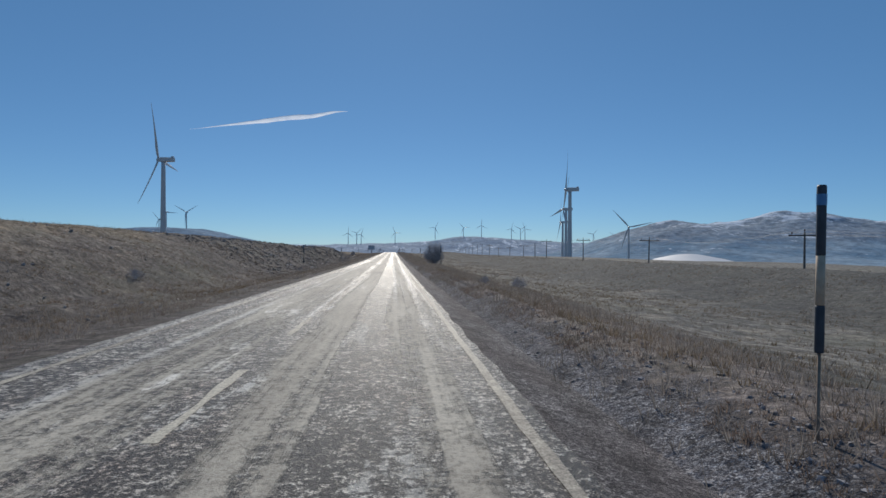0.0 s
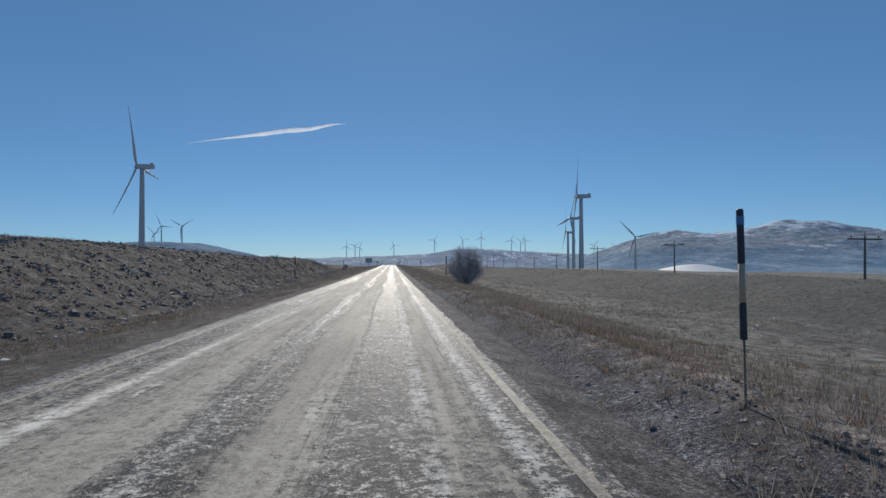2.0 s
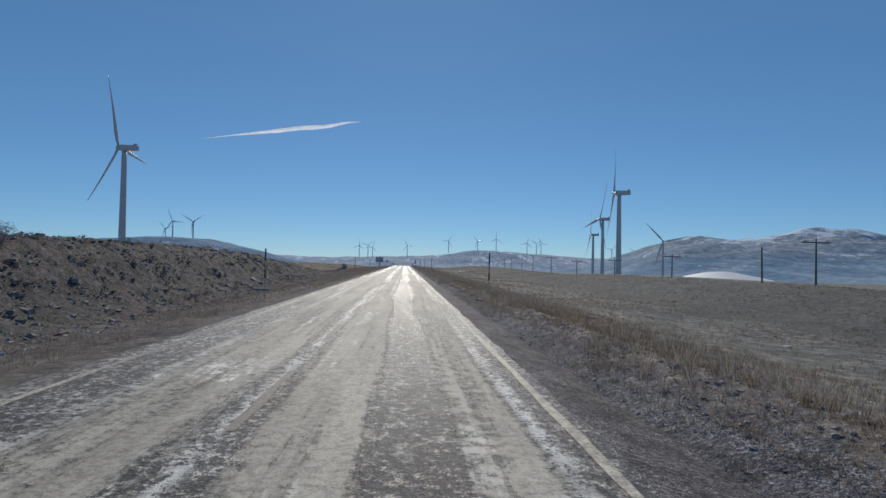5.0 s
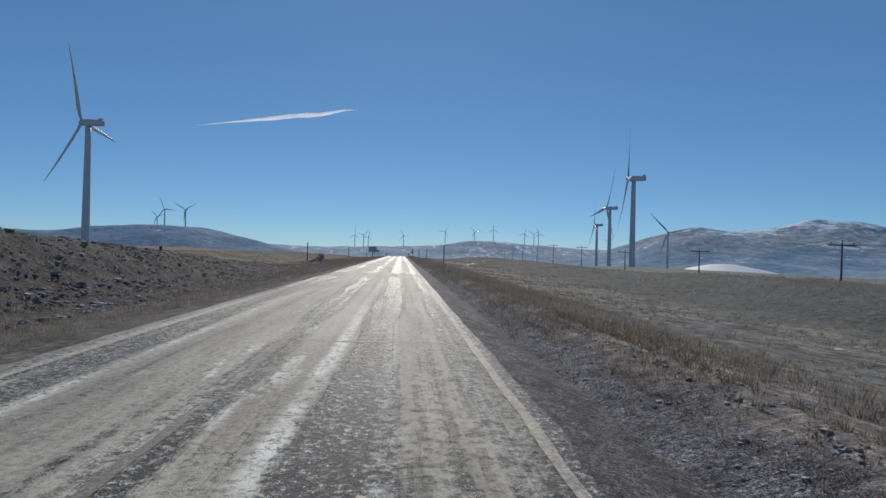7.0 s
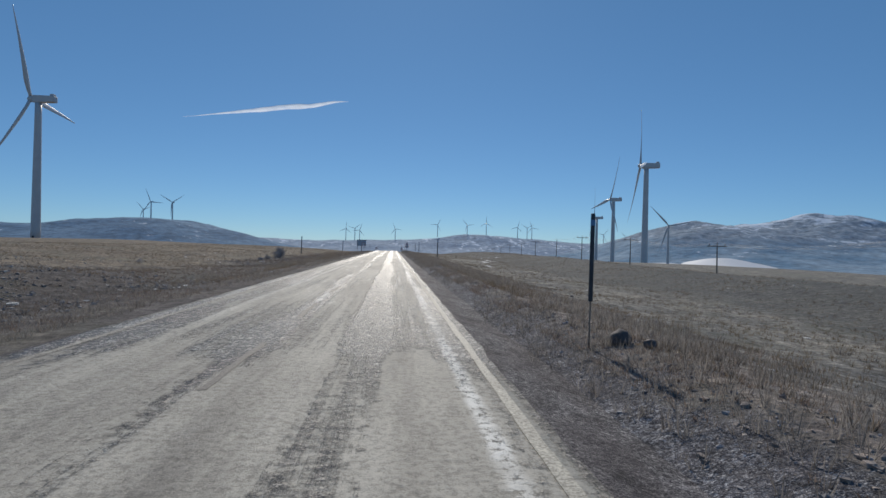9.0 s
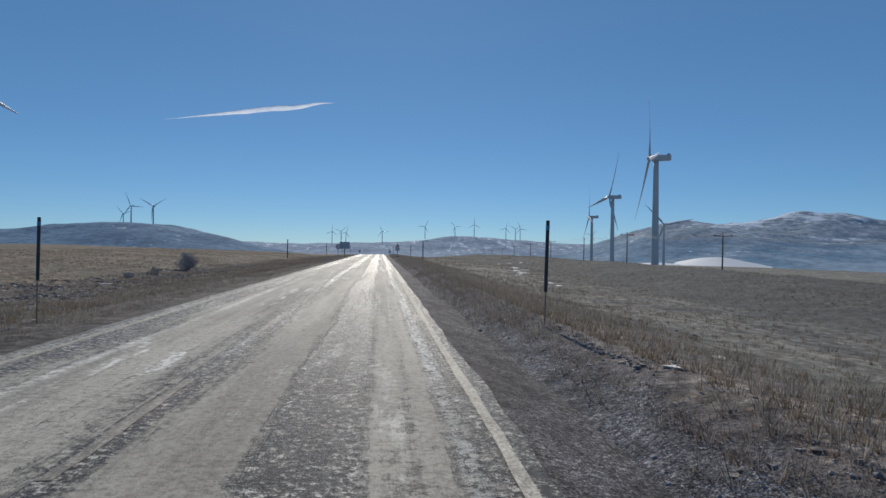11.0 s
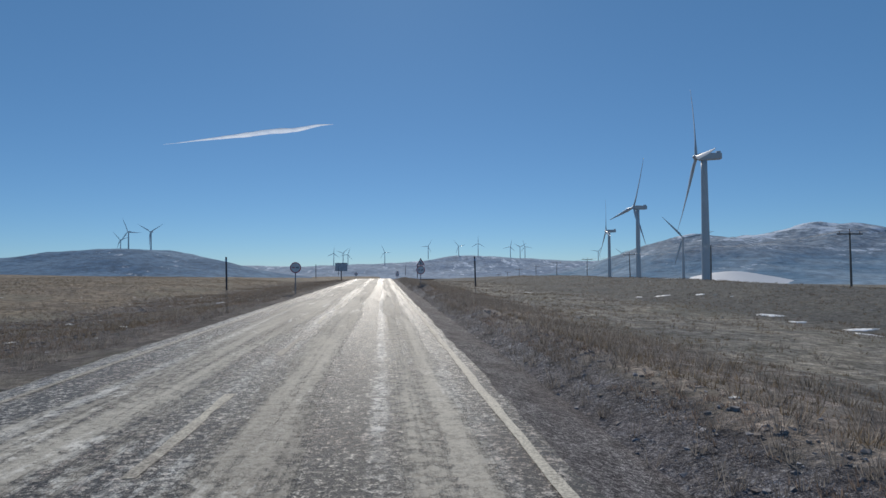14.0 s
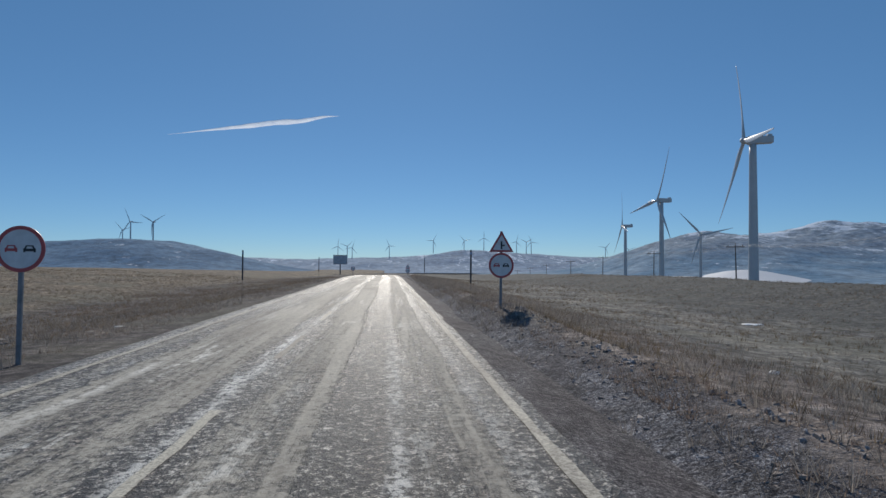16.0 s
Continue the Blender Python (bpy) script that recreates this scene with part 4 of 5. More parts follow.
farm_shed(213, 1368, 6, 8, 7.0, 30)


# ---- bushes ----
def bush(x, y, width, height, stems, label, seed, twigs, bark=TWIG):
    """Stems fan out from one root; thin twigs leave them for every part of a rounded crown."""
    rnd = random.Random(seed)
    z = ground_z(x, y) - 0.05
    root = empty("bush", pose(x, y, z))
    tagged(root, label, "bush")
    verts, faces = {"trunk": [], "crown": []}, {"trunk": [], "crown": []}

    def tube(kind, p, q, r0, r1):
        vs, fs = verts[kind], faces[kind]
        d = (q - p).normalized()
        a = d.orthogonal().normalized()
        e = d.cross(a)
        n = len(vs)
        for c, r in ((p, r0), (q, r1)):
            for k in range(3):
                t = 2.094 * k
                vs.append(c + (a * math.cos(t) + e * math.sin(t)) * r)
        for k in range(3):
            fs.append((n + k, n + (k + 1) % 3, n + 3 + (k + 1) % 3, n + 3 + k))

    rx, rz, cz = width / 2, height * 0.53, height * 0.46

    def in_crown(lo):
        while True:
            v = Vector((rnd.uniform(-1, 1), rnd.uniform(-1, 1), rnd.uniform(-1, 1)))
            n = v.normalized()
            lump = 0.92 + 0.42 * noise.noise(n * 1.7 + Vector((seed, 0, 0))) + 0.25 * noise.noise(n * 4.3 + Vector((0, seed, 0)))
            if lo < v.length < lump * (0.72 + 0.36 * rnd.random()):
                return Vector((v.x * rx, v.y * rx, max(0.06 * height * rnd.random(), cz + v.z * rz)))

    nodes = []
    for _ in range(stems):
        goal = in_crown(0.45)
        goal.z = max(goal.z, height * 0.35)
        p = Vector((rnd.gauss(0, 0.06 * width / 3), rnd.gauss(0, 0.06 * width / 3), 0))
        bend = p.lerp(goal, 0.45) + Vector((0, 0, -0.05 * height))
        thick = 0.009 * height
        prev = p
        for k in range(1, 7):
            s = k / 6
            q = p * (1 - s) ** 2 + bend * (2 * s * (1 - s)) + goal * s * s + Vector((rnd.gauss(0, 0.02), rnd.gauss(0, 0.02), 0)) * width / 3
            tube("trunk", prev, q, thick * (1 - 0.8 * (s - 1 / 6)), thick * (1 - 0.8 * s))
            prev = q
            if k > 1:
                nodes.append(q)
    for _ in range(twigs):
        goal = in_crown(0.15)
        near = min(rnd.sample(nodes, 24 if len(nodes) > 24 else len(nodes)), key=lambda q: (q - goal).length + 0.5 * max(0.0, q.z - goal.z))
        mid = near.lerp(goal, 0.5) + Vector((rnd.gauss(0, 0.05), rnd.gauss(0, 0.05), rnd.gauss(0.02, 0.05))) * width / 3
        tube("crown", near, mid, 0.0048, 0.004)
        tube("crown", mid, goal, 0.004, 0.0025)
        for _ in range(3):
            s = rnd.uniform(0.2, 1.0)
            q = mid.lerp(goal, s)
            d = ((goal - mid).normalized() + Vector((rnd.gauss(0, 0.6), rnd.gauss(0, 0.6), rnd.gauss(0.25, 0.5)))).normalized()
            tube("crown", q, q + d * rnd.uniform(0.08, 0.26) * width / 3, 0.0035, 0.002)
    part("trunk", mesh_of("trunk", verts["trunk"], faces["trunk"], BARK), root)
    part("crown", mesh_of("crown", verts["crown"], faces["crown"], bark), root, label="dense tangle of bare thin twigs")


bush(6.4, 96.3, 3.8, 3.6, 40, "large bare leafless bush beside the road", 5, 3300)
bush(-18.0, 284.5, 2.3, 1.8, 22, "dark dense leafless bush at the edge of the field", 23, 1500, DARK_TWIG)
bush(-18.3, 276.8, 0.9, 0.75, 12, "small dark leafless bush at the edge of the field", 24, 500, DARK_TWIG)
bush(-18.2, 271, 1.0, 0.55, 10, "low dark leafless bush at the edge of the field", 25, 450, DARK_TWIG)
bush(-20.3, 163, 0.5, 0.4, 9, "small dead bush on the crest of the bank", 31, 300)
bush(-20.8, 150, 0.7, 0.6, 8, "small dead bush on the crest of the bank", 32, 250)
bush(-21.5, 172, 0.6, 0.5, 8, "small dead bush on the crest of the bank", 33, 250)
bush(7.4, 36, 1.1, 0.8, 9, "small dark dead bush on the verge", 7, 350)
bush(5.2, 34.5, 0.7, 0.55, 8, "small dead bush on the verge", 8, 250)
bush(-13.5, 34, 1.1, 0.7, 9, "small dark dead bush at the foot of the bank", 9, 300)
bush(-16, 128, 1.2, 0.9, 9, "small dark dead bush on the bank", 10, 300)
bush(-22.5, 241, 0.7, 0.6, 8, "small dark dead bush on the golden field", 11, 250)


def boundary_post(x, y, top):
    g = ground_z(x, y)
    p = empty("boundary_post", pose(x, y, g, 0, 0, 14))
    tagged(p, "short square dark boundary post on top of the bank", "boundary post")
    part("shaft", mesh_from("shaft", box_bm(0.22, 0.22, top - g + 0.3, (0, 0, (top - g - 0.3) / 2), 0.02), DARK_STEEL), p)
    part("cap", mesh_from("cap", box_bm(0.26, 0.26, 0.05, (0, 0, top - g), 0.015), DARK_STEEL), p)


boundary_post(-20.4, 197.8, 1.70)


# ---- grass, weeds, stones ----
def tufts(name, spots, blade_h, blade_w, blades, material, label, seed):
    """Many small fans of thin blades joined into one mesh."""
    rng = np.random.default_rng(seed)
    n = len(spots)
    p = np.repeat(np.array(spots), blades, axis=0)
    k = len(p)
    a = rng.uniform(0, 6.283, k)
    h = blade_h * rng.uniform(0.45, 1.2, k) * np.repeat(rng.uniform(0.6, 1.25, n), blades)
    lean = rng.uniform(0.1, 0.75, k) * h
    w = blade_w * rng.uniform(0.6, 1.4, k)
    spread_r = 0.05 if blades < 12 else 0.16
    r = spread_r * np.sqrt(rng.uniform(0.05, 1, k)) * (1 if blades >= 12 else 1.2)
    foot = p + np.stack([np.cos(a) * r, np.sin(a) * r, np.zeros(k)], 1)
    t = rng.uniform(0, 6.283, k)
    side = np.stack([np.cos(t), np.sin(t), np.zeros(k)], 1) * w[:, None]
    tip = foot + np.stack([np.cos(a) * lean, np.sin(a) * lean, h], 1)
    v = np.stack([foot - side, foot + side, tip], 1).reshape(-1, 3)
    me = bpy.data.meshes.new(name)
    me.vertices.add(3 * k)
    me.vertices.foreach_set("co", v.astype(np.float32).ravel())
    me.loops.add(3 * k)
    me.loops.foreach_set("vertex_index", np.arange(3 * k, dtype=np.int32))
    me.polygons.add(k)
    me.polygons.foreach_set("loop_start", np.arange(0, 3 * k, 3, dtype=np.int32))
    me.materials.append(material)
    me.update(calc_edges=True)
    return tagged(new(name, me), label, "grass", kind="stuff")


def spread(count, xr, yr, keep, seed, power=1.0):
    rnd = random.Random(seed)
    out = []
    while len(out) < count:
        s = rnd.random() ** power
        x = xr[0] + (xr[1] - xr[0]) * s
        y = rnd.uniform(*yr)
        if rnd.random() < keep(x, y):
            out.append((x, y, ground_z(x, y) - 0.02))
    return out


def clump(x, y, s, seed):
    return max(0.0, min(1.0, 0.5 + 1.6 * noise.noise(Vector((x * s, y * s, seed)))))


tufts("dry_grass", spread(62000, (4.2, 60), (0, 420), lambda x, y: 0.2 + 0.8 * clump(x, y, 0.12, 1), 21, 1.8), 0.15, 0.007, 8, STRAW, "straw-coloured dry grass tufts on the open steppe", 1)
tufts("dry_grass", spread(55000, (-8.6, -60), (0, 420), lambda x, y: (0.15 + 0.85 * clump(x, y, 0.10, 4)) * (0.15 if 70 < y < 215 and x > -24 else 1.0), 22, 1.7), 0.15, 0.007, 8, STRAW, "straw-coloured dry grass tufts on the bank and field", 2)
tufts("dead_weeds", spread(46000, (3.3, 8.5), (0, 420), lambda x, y: 0.08 + clump(x, y, 0.3, 8) ** 1.5, 23, 1.6), 0.085, 0.006, 7, WEED, "brown dead weeds on the verge", 3)
tufts("dead_weeds", spread(40000, (-7.0, -19), (0, 420), lambda x, y: 0.08 + clump(x, y, 0.3, 9) ** 1.5, 24), 0.12, 0.006, 7, WEED, "brown dead weeds along the ditch", 4)
tufts("weed_stalks", spread(900, (-8.0, -34), (0, 400), lambda x, y: clump(x, y, 0.2, 14) ** 2, 25), 0.42, 0.006, 6, WEED, "thin dead weed stalks standing on the bank", 8)
tufts("weed_stalks", spread(700, (4.6, 30), (0, 400), lambda x, y: clump(x, y, 0.2, 15) ** 2, 26, 1.5), 0.30, 0.006, 6, WEED, "thin dead weed stalks standing in the grass", 9)


tufts("tall_weeds", spread(15000, (2.5, 7.0), (0, 400), lambda x, y: (0.15 + clump(x, y, 0.16, 57)) * step(2.3, 3.4, x), 58, 1.2), 0.30, 0.0045, 11, SCRUB, "knee-high dry grey weeds along the verge", 22)
tufts("tall_weeds", spread(9000, (-6.9, -12.0), (0, 400), lambda x, y: 0.15 + clump(x, y, 0.16, 59), 60, 1.2), 0.26, 0.0045, 11, SCRUB, "knee-high dry grey weeds beside the oncoming lane", 23)


# low cushions of scrub, each a dense little dome of short stalks
tufts("scrub_cushions", spread(5200, (4.6, 60), (0, 420), lambda x, y: clump(x, y, 0.22, 51), 61, 1.7), 0.17, 0.009, 26, SCRUB, "low grey-brown scrub cushions dotted over the steppe", 17)
tufts("scrub_cushions", spread(4200, (-9.5, -60), (0, 420), lambda x, y: clump(x, y, 0.22, 52), 62, 1.6), 0.17, 0.009, 26, SCRUB, "low grey-brown scrub cushions on the bank and field", 18)


def stones(name, spots, size, material, label, seed, flat=1.0):
    """Rough lumps: squashed six-sided stones with every corner jittered."""
    rng = np.random.default_rng(seed)
    base = np.array([(-1, -1, -1), (1, -1, -1), (1, 1, -1), (-1, 1, -1), (-1, -1, 1), (1, -1, 1), (1, 1, 1), (-1, 1, 1), (0, 0, 1.45)], float) * 0.5
    fc = np.array([(0, 1, 5, 4), (1, 2, 6, 5), (2, 3, 7, 6), (3, 0, 4, 7)])
    tf = [(4, 5, 8), (5, 6, 8), (6, 7, 8), (7, 4, 8)]
    verts, faces = [], []
    for i, (x, y, z) in enumerate(spots):
        s = size * min(2.6, rng.lognormal(0, 0.5))
        b = (base * np.array([1, rng.uniform(0.6, 1), rng.uniform(0.45, 0.8) * flat]) + rng.normal(0, 0.13, (9, 3)) * np.array([1, 1, flat])) * s
        a = rng.uniform(0, 6.283)
        c, d = math.cos(a), math.sin(a)
        o = len(verts)
        for q in b:
            verts.append((x + q[0] * c - q[1] * d, y + q[0] * d + q[1] * c, z + q[2] + 0.08 * s))
        faces += [tuple(o + k for k in f) for f in fc] + [tuple(o + k for k in f) for f in tf]
    return tagged(new(name, mesh_of(name, verts, faces, material)), label, "stones", kind="stuff")


stones("stones", spread(9000, (-8.8, -30), (0, 300), lambda x, y: clump(x, y, 0.14, 11) ** 2 * (1.0 if 60 < y < 225 else 0.35), 31, 1.5), 0.055, STONE, "grey field stones strewn over the bank", 5)
stones("stones", spread(1500, (4.5, 40), (0, 400), lambda x, y: clump(x, y, 0.2, 12) ** 2.5, 32, 1.4), 0.045, STONE, "grey stones scattered in dry grass", 6)
stones("rubble", spread(52000, (-9.3, -27), (58, 235), lambda x, y: (0.25 + clump(x, y, 0.16, 17)) * (1 - step(195, 238, y)), 34, 1.2), 0.05, RUBBLE, "dark earthy rubble and clods covering the cut bank", 10)
stones("rubble", spread(9000, (-9.0, -20), (225, 345), lambda x, y: clump(x, y, 0.16, 18) ** 2, 35, 1.2), 0.045, RUBBLE, "dark rubble along the edge of the field", 11)
stones("clods", spread(5200, (-9.6, -25), (60, 225), lambda x, y: (0.2 + clump(x, y, 0.25, 47)) * (1 - step(165, 195, y)), 48, 1.1), 0.115, RUBBLE, "large dark clods and stones on the cut bank", 19, 0.8)
stones("clods", spread(20000, (2.3, 8.0), (2, 350), lambda x, y: clump(x, y, 0.45, 49) ** 1.3 * (1 - step(4.5, 8.0, x)), 50), 0.033, CLOD, "dull brown earth clods along the verge", 20, 0.8)
stones("pale_stones", spread(620, (-8.0, -32), (0, 340), lambda x, y: 0.25 + clump(x, y, 0.3, 19) ** 2, 36, 1.4), 0.10, PALE_STONE, "pale limestone pieces lying about on the bank", 12, 0.4)
stones("pale_stones", spread(520, (-12.5, -19.5), (255, 302), lambda x, y: clump(x, y, 0.35, 43) ** 2, 44), 0.055, PALE_STONE, "small pale limestone pieces heaped along the ditch", 15, 0.6)
stones("rubble", spread(4200, (-12.0, -20.0), (250, 305), lambda x, y: clump(x, y, 0.30, 55) ** 2, 56), 0.085, RUBBLE, "dark broken rubble heaped along the ditch", 21, 0.8)
stones("pale_stones", spread(260, (-10.5, -18.0), (78, 112), lambda x, y: clump(x, y, 0.35, 45) ** 2, 46), 0.10, PALE_STONE, "pale limestone pieces at the foot of the bank", 16, 0.6)
stones("pale_stones", spread(170, (4.2, 30), (0, 390), lambda x, y: 0.6, 37, 1.4), 0.09, PALE_STONE, "pale limestone pieces lying in the grass", 13, 0.4)
stones("verge_gravel", spread(42000, (1.75, 5.2), (2, 345), lambda x, y: (1 - step(3.2, 5.2, x)) * (0.15 + clump(x, y, 0.7, 41)), 33), 0.026, SHINGLE, "small loose gravel stones on the shoulder", 7)


def snow_patch(x, y, sx, sy, h, seed):
    """A thin ragged sheet of old snow that follows the ground under it."""
    bm = bmesh.new()
    n = 30
    turn = 0.5 * math.sin(seed * 7)
    z = ground_z(x, y)

    def at(px, py, hh):
        qx, qy = px * math.cos(turn) - py * math.sin(turn), px * math.sin(turn) + py * math.cos(turn)
        return bm.verts.new((qx, qy, ground_z(x + qx, y + qy) - z + hh))

    mid = at(0, 0, h)
    rings = []
    for r, hh in ((0.35, 1.0), (0.7, 0.9), (0.92, 0.6), (1.0, -0.4)):
        ring = []
        for k in range(n):
            a = 2 * math.pi * k / n
            w = r * (1 + 0.7 * noise.noise(Vector((math.cos(a) * 1.6, math.sin(a) * 1.6, seed))) + 0.6 * noise.noise(Vector((math.cos(a) * 4.5, math.sin(a) * 4.5, seed))))
            ring.append(at(sx * w * math.cos(a), sy * w * math.sin(a), h * hh))
        rings.append(ring)
    for k in range(n):
        bm.faces.new((mid, rings[0][k], rings[0][(k + 1) % n]))
    for a, b in zip(rings, rings[1:]):
        for k in range(n):
            bm.faces.new((a[k], b[k], b[(k + 1) % n], a[(k + 1) % n]))
    ob = new("snow_patch", mesh_from("snow_patch", bm, SNOW, True))
    ob.matrix_basis = pose(x, y, z)
    return tagged(ob, "small leftover patch of white snow on grass", "snow patch", group="leftover snow patches")


for k, (x, y, sx, sy) in enumerate(((22.6, 330.5, 1.0, 0.9), (21.4, 332, 0.4, 0.5), (24.2, 327, 0.4, 0.5), (19.9, 312.0, 1.0, 0.8), (19.0, 308.6, 0.5, 0.5), (19.6, 305.5, 0.8, 0.6), (18.2, 303.2, 0.7, 0.9), (16.8, 297.0, 0.5, 0.7),
                                    (17.0, 294.4, 0.4, 0.4), (16.3, 292.0, 0.75, 0.6), (15.4, 289.3, 0.55, 0.7), (15.0, 287.2, 0.5, 0.5), (14.4, 285.3, 0.6, 0.6), (13.5, 272.6, 0.35, 0.6), (13.7, 271.0, 0.45, 0.6), (13.9, 269.4, 0.4, 0.5),
                                    (15.0, 344.7, 0.5, 0.5), (-16, 262, 0.4, 0.35), (-11, 325, 0.35, 0.35), (-13.5, 318, 0.3, 0.3))):
    snow_patch(x, y, 0.72 * sx, 0.62 * sy, 0.035, k)
stones("rubble", [(x + 1.5 * math.sin(k * 2.4), y + 2.2 * math.cos(k * 1.7), ground_z(x + 1.5 * math.sin(k * 2.4), y + 2.2 * math.cos(k * 1.7)) - 0.02) for x, y in ((21.5, 330), (23.6, 326), (12.6, 274), (9.4, 241), (9.0, 217), (8.8, 214), (6.6, 204), (7.4, 200), (5.8, 207)) for k in range(90)], 0.055, RUBBLE, "dark earth clods turned up along a shallow gully", 14)


def tyre_piece(x, y):
    """A bowed strip of burst tyre lying on the gravel, white on its cut edge."""
    t = empty("tyre_piece", pose(x, y, ground_z(x, y) + 0.10, 0, 0, 10))
    tagged(t, "torn curved strip of old tyre with a whitened edge", "tyre scrap")

    def arc(r0, r1, z0, z1, a0, a1):
        bm = bmesh.new()
        prev = None
        for k in range(15):
            a = radians(a0 + (a1 - a0) * k / 14)
            lift = 0.05 * math.sin(math.pi * k / 14)
            ring = [bm.verts.new((r * math.cos(a), r * math.sin(a), z + lift)) for r, z in ((r0, z0), (r1, z0), (r1, z1), (r0, z1))]
            if prev:
                for i in range(4):
                    bm.faces.new((prev[i], prev[(i + 1) % 4], ring[(i + 1) % 4], ring[i]))
            else:
                bm.faces.new(ring[::-1])
            prev = ring
        bm.faces.new(prev)
        return bm

    part("tread", mesh_from("tread", arc(0.165, 0.195, 0.0, 0.05, 60, 290), RUBBER, True), t)
    part("white_edge", mesh_from("white_edge", arc(0.16, 0.20, 0.047, 0.062, 60, 290), TYRE_WHITE, True), t, label="whitened cut edge")


tyre_piece(3.15, 131.95)


def bent_strip(x, y):
    """A thin flat strip bowed up off the ground between its two ends."""
    bm = bmesh.new()
    prev = None
    for k in range(13):
        u = k / 12
        cx, cz = (u - 0.5) * 0.46, 0.02 + 0.15 * math.sin(math.pi * u) ** 0.8
        ring = [bm.verts.new((cx, v, cz + w + 0.012 * math.sin(5 * u))) for v, w in ((-0.035, 0), (0.035, 0), (0.035, 0.03), (-0.035, 0.03))]
        if prev:
            for i in range(4):
                bm.faces.new((prev[i], prev[(i + 1) % 4], ring[(i + 1) % 4], ring[i]))
        else:
            bm.faces.new(ring[::-1])
        prev = ring
    bm.faces.new(prev)
    ob = new("bent_strip", mesh_from("bent_strip", bm, TYRE_WHITE, True))
    ob.matrix_basis = pose(x, y, ground_z(x, y), 0, 0, -12)
    return tagged(ob, "thin white strip bowed up from dry grass", "debris")


bent_strip(8.85, 149.4)


def culvert(x, y):
    """A concrete headwall in the ditch over the dark mouth of a pipe."""
    z = ground_z(x, y) - 0.36
    c = empty("culvert", pose(x, y, z, 0, 0, 4))
    tagged(c, "low pale concrete culvert headwall over a dark pipe mouth", "culvert")
    part("cap_slab", mesh_from("cap_slab", box_bm(2.0, 0.36, 0.10, (0, 0, 0.40), 0.02), CONCRETE), c)
    wall = bmesh.new()
    for x0, x1 in ((-0.95, -0.80), (-0.36, 0.95)):
        box_bm(x1 - x0, 0.22, 0.75, ((x0 + x1) / 2, 0.04, -0.03), 0.01, wall)
    box_bm(0.44, 0.22, 0.12, (-0.58, 0.04, 0.285), 0.0, wall)
    part("headwall", mesh_from("headwall", wall, CONCRETE), c)
    pipe = bmesh.new()
    n = 20
    rings = [[pipe.verts.new((-0.58 + r * math.cos(2 * math.pi * k / n), yy, 0.02 + r * math.sin(2 * math.pi * k / n))) for k in range(n)] for r, yy in ((0.17, 1.2), (0.17, -0.09), (0.21, -0.09), (0.21, 1.2))]
    for a, b in zip(rings, rings[1:]):
        for k in range(n):
            pipe.faces.new((a[k], a[(k + 1) % n], b[(k + 1) % n], b[k]))
    pipe.faces.new(rings[0])
    part("pipe", mesh_from("pipe", pipe, DARK_STEEL, True), c, label="dark mouth of a drain pipe")


culvert(-11.2, 149)


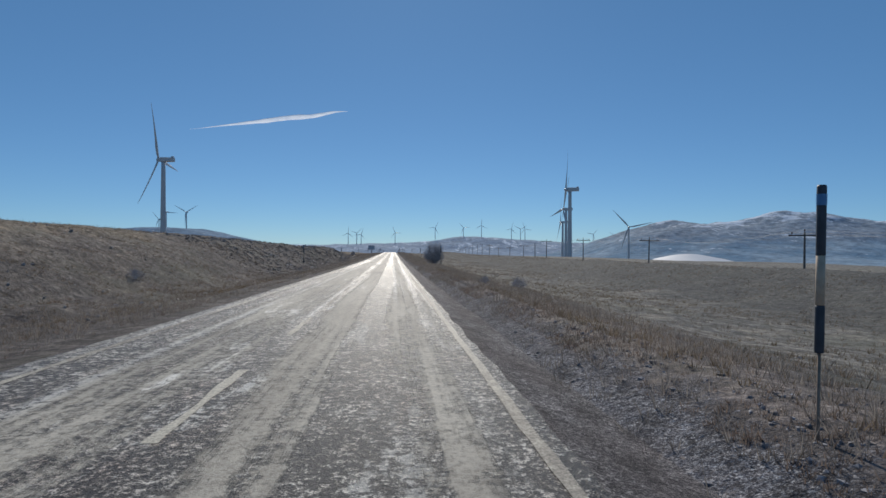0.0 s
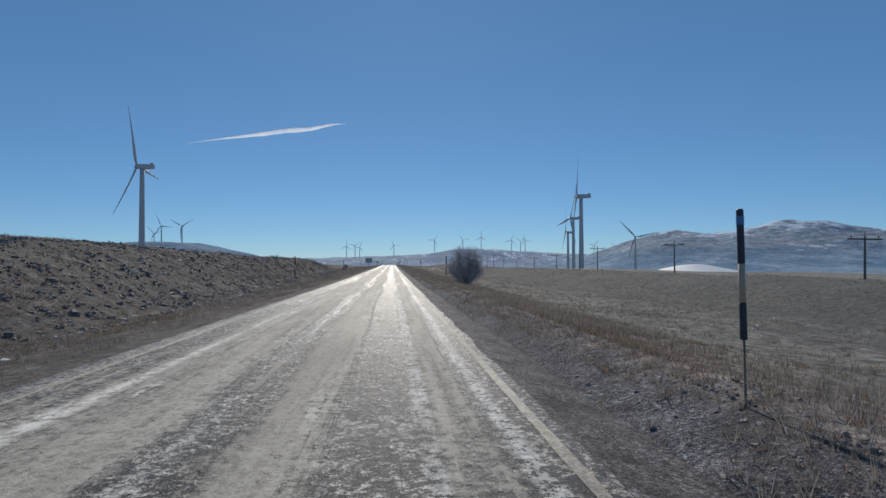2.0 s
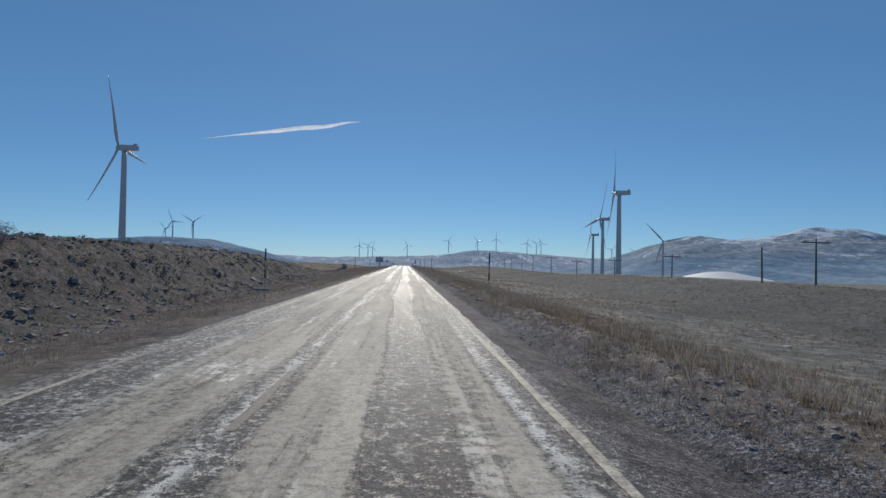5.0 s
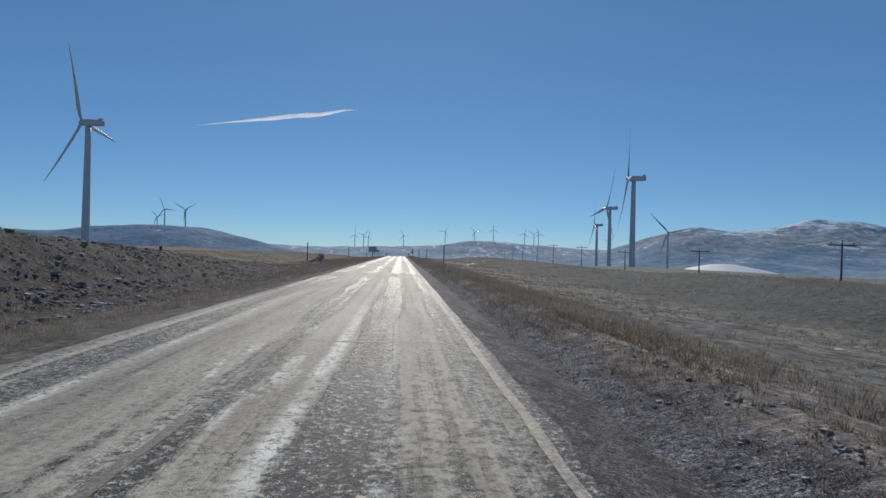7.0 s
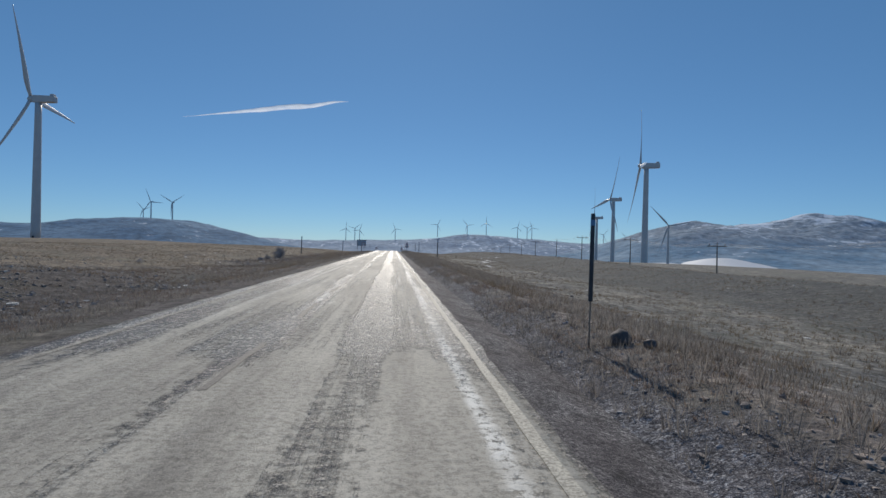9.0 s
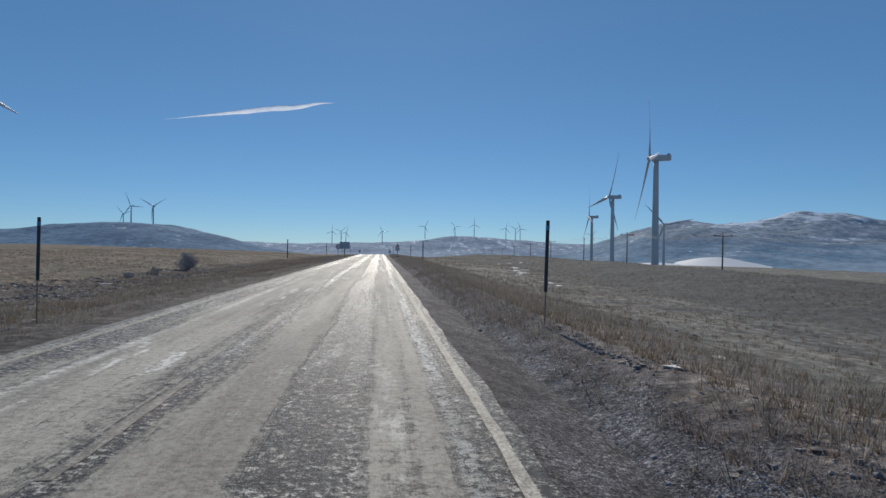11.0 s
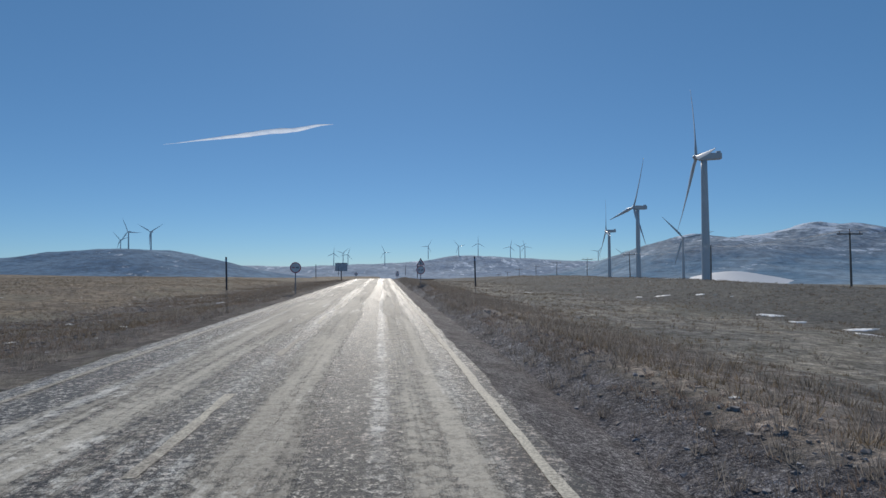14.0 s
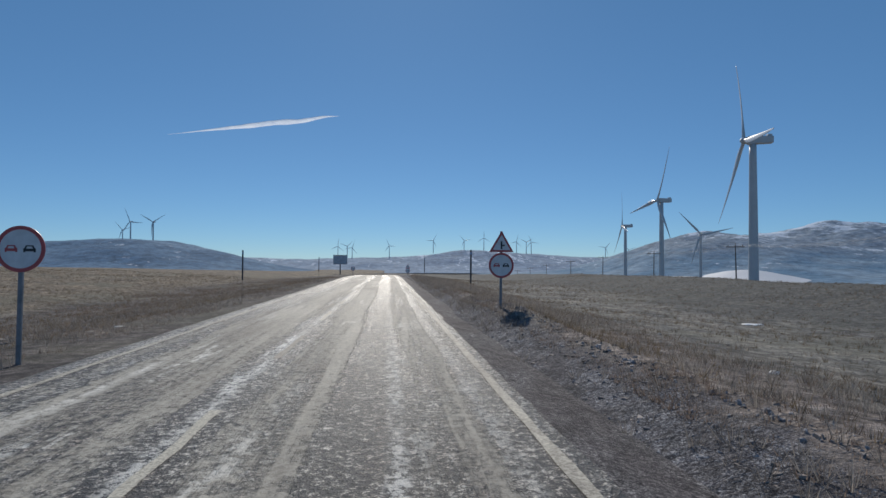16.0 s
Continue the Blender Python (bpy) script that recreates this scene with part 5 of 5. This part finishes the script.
def slab_stone(x, y, length, turn, tip):
    """A long splinter of limestone lying tilted on the slope."""
    bm = box_bm(length, 0.22, 0.12)
    for v in bm.verts:
        s = v.co.x / length + 0.5
        v.co.y *= 1.0 - 0.6 * s
        v.co.z = v.co.z * (1.0 - 0.5 * s) + 0.03 * noise.noise(v.co * 3)
    bmesh.ops.bevel(bm, geom=bm.edges[:], offset=0.02, segments=1, affect="EDGES")
    ob = new("slab_stone", mesh_from("slab_stone", bm, PALE_STONE))
    ob.matrix_basis = pose(x, y, ground_z(x, y) + 0.06 + abs(math.sin(radians(tip))) * length * 0.3, 0, tip, turn)
    return tagged(ob, "long pale splinter of limestone on the bank", "stone", group="pale slabs on the bank")


slab_stone(-12.6, 155, 0.85, -8, 22)
slab_stone(-12.3, 159, 0.35, 30, 10)
slab_stone(-10.4, 166, 0.30, 50, 8)


def boulder(x, y, size, seed):
    """A rounded lump, weathered into soft facets and sunk into the ground."""
    bm = bmesh.new()
    bmesh.ops.create_icosphere(bm, subdivisions=3, radius=size / 2)
    for v in bm.verts:
        n = v.co.normalized()
        v.co *= 1.0 + 0.22 * noise.noise(n * 1.6 + Vector((seed, 0, 0))) + 0.08 * noise.noise(n * 5 + Vector((0, seed, 0)))
        v.co.z *= 0.85
    ob = new("boulder", mesh_from("boulder", bm, DARK_STONE, True))
    ob.matrix_basis = pose(x, y, ground_z(x, y) + 0.22 * size, 0, 0, seed * 40)
    return tagged(ob, "dark rounded boulder half sunk in the verge", "boulder", group="dark boulders on the verge")


boulder(4.0, 193.8, 0.36, 1)
boulder(4.3, 193.3, 0.22, 2)


# ---- sky ----
def contrail(a, b, thick):
    """A long thin wisp, thickest past its middle, tapering to nothing at both ends."""
    bm = bmesh.new()
    a, b = Vector(a), Vector(b)
    d = (b - a).normalized()
    u = d.cross(Vector((0, 1, 0))).normalized()
    w = d.cross(u)
    prev = None
    for k in range(41):
        s = k / 40
        r = thick * (0.03 + 0.9 * math.sin(math.pi * s ** 1.5) ** 1.1) * (1 + 0.30 * noise.noise(Vector((s * 14, 2, 2))))
        c = a.lerp(b, s) + u * (thick * 0.5 * noise.noise(Vector((s * 6, 8, 1))))
        ring = [bm.verts.new(c + u * r * math.cos(math.pi * i / 6) + w * r * 0.5 * math.sin(math.pi * i / 6)) for i in range(7)]
        if prev:
            for i in range(6):
                bm.faces.new((prev[i], prev[i + 1], ring[i + 1], ring[i]))
        prev = ring
    return mesh_from("contrail", bm, VAPOUR, True)


tagged(new("contrail", contrail((-1405, 4420, 822), (-330, 4560, 1000), 19)), "short thin white vapour trail in the blue sky", "contrail", kind="structure")
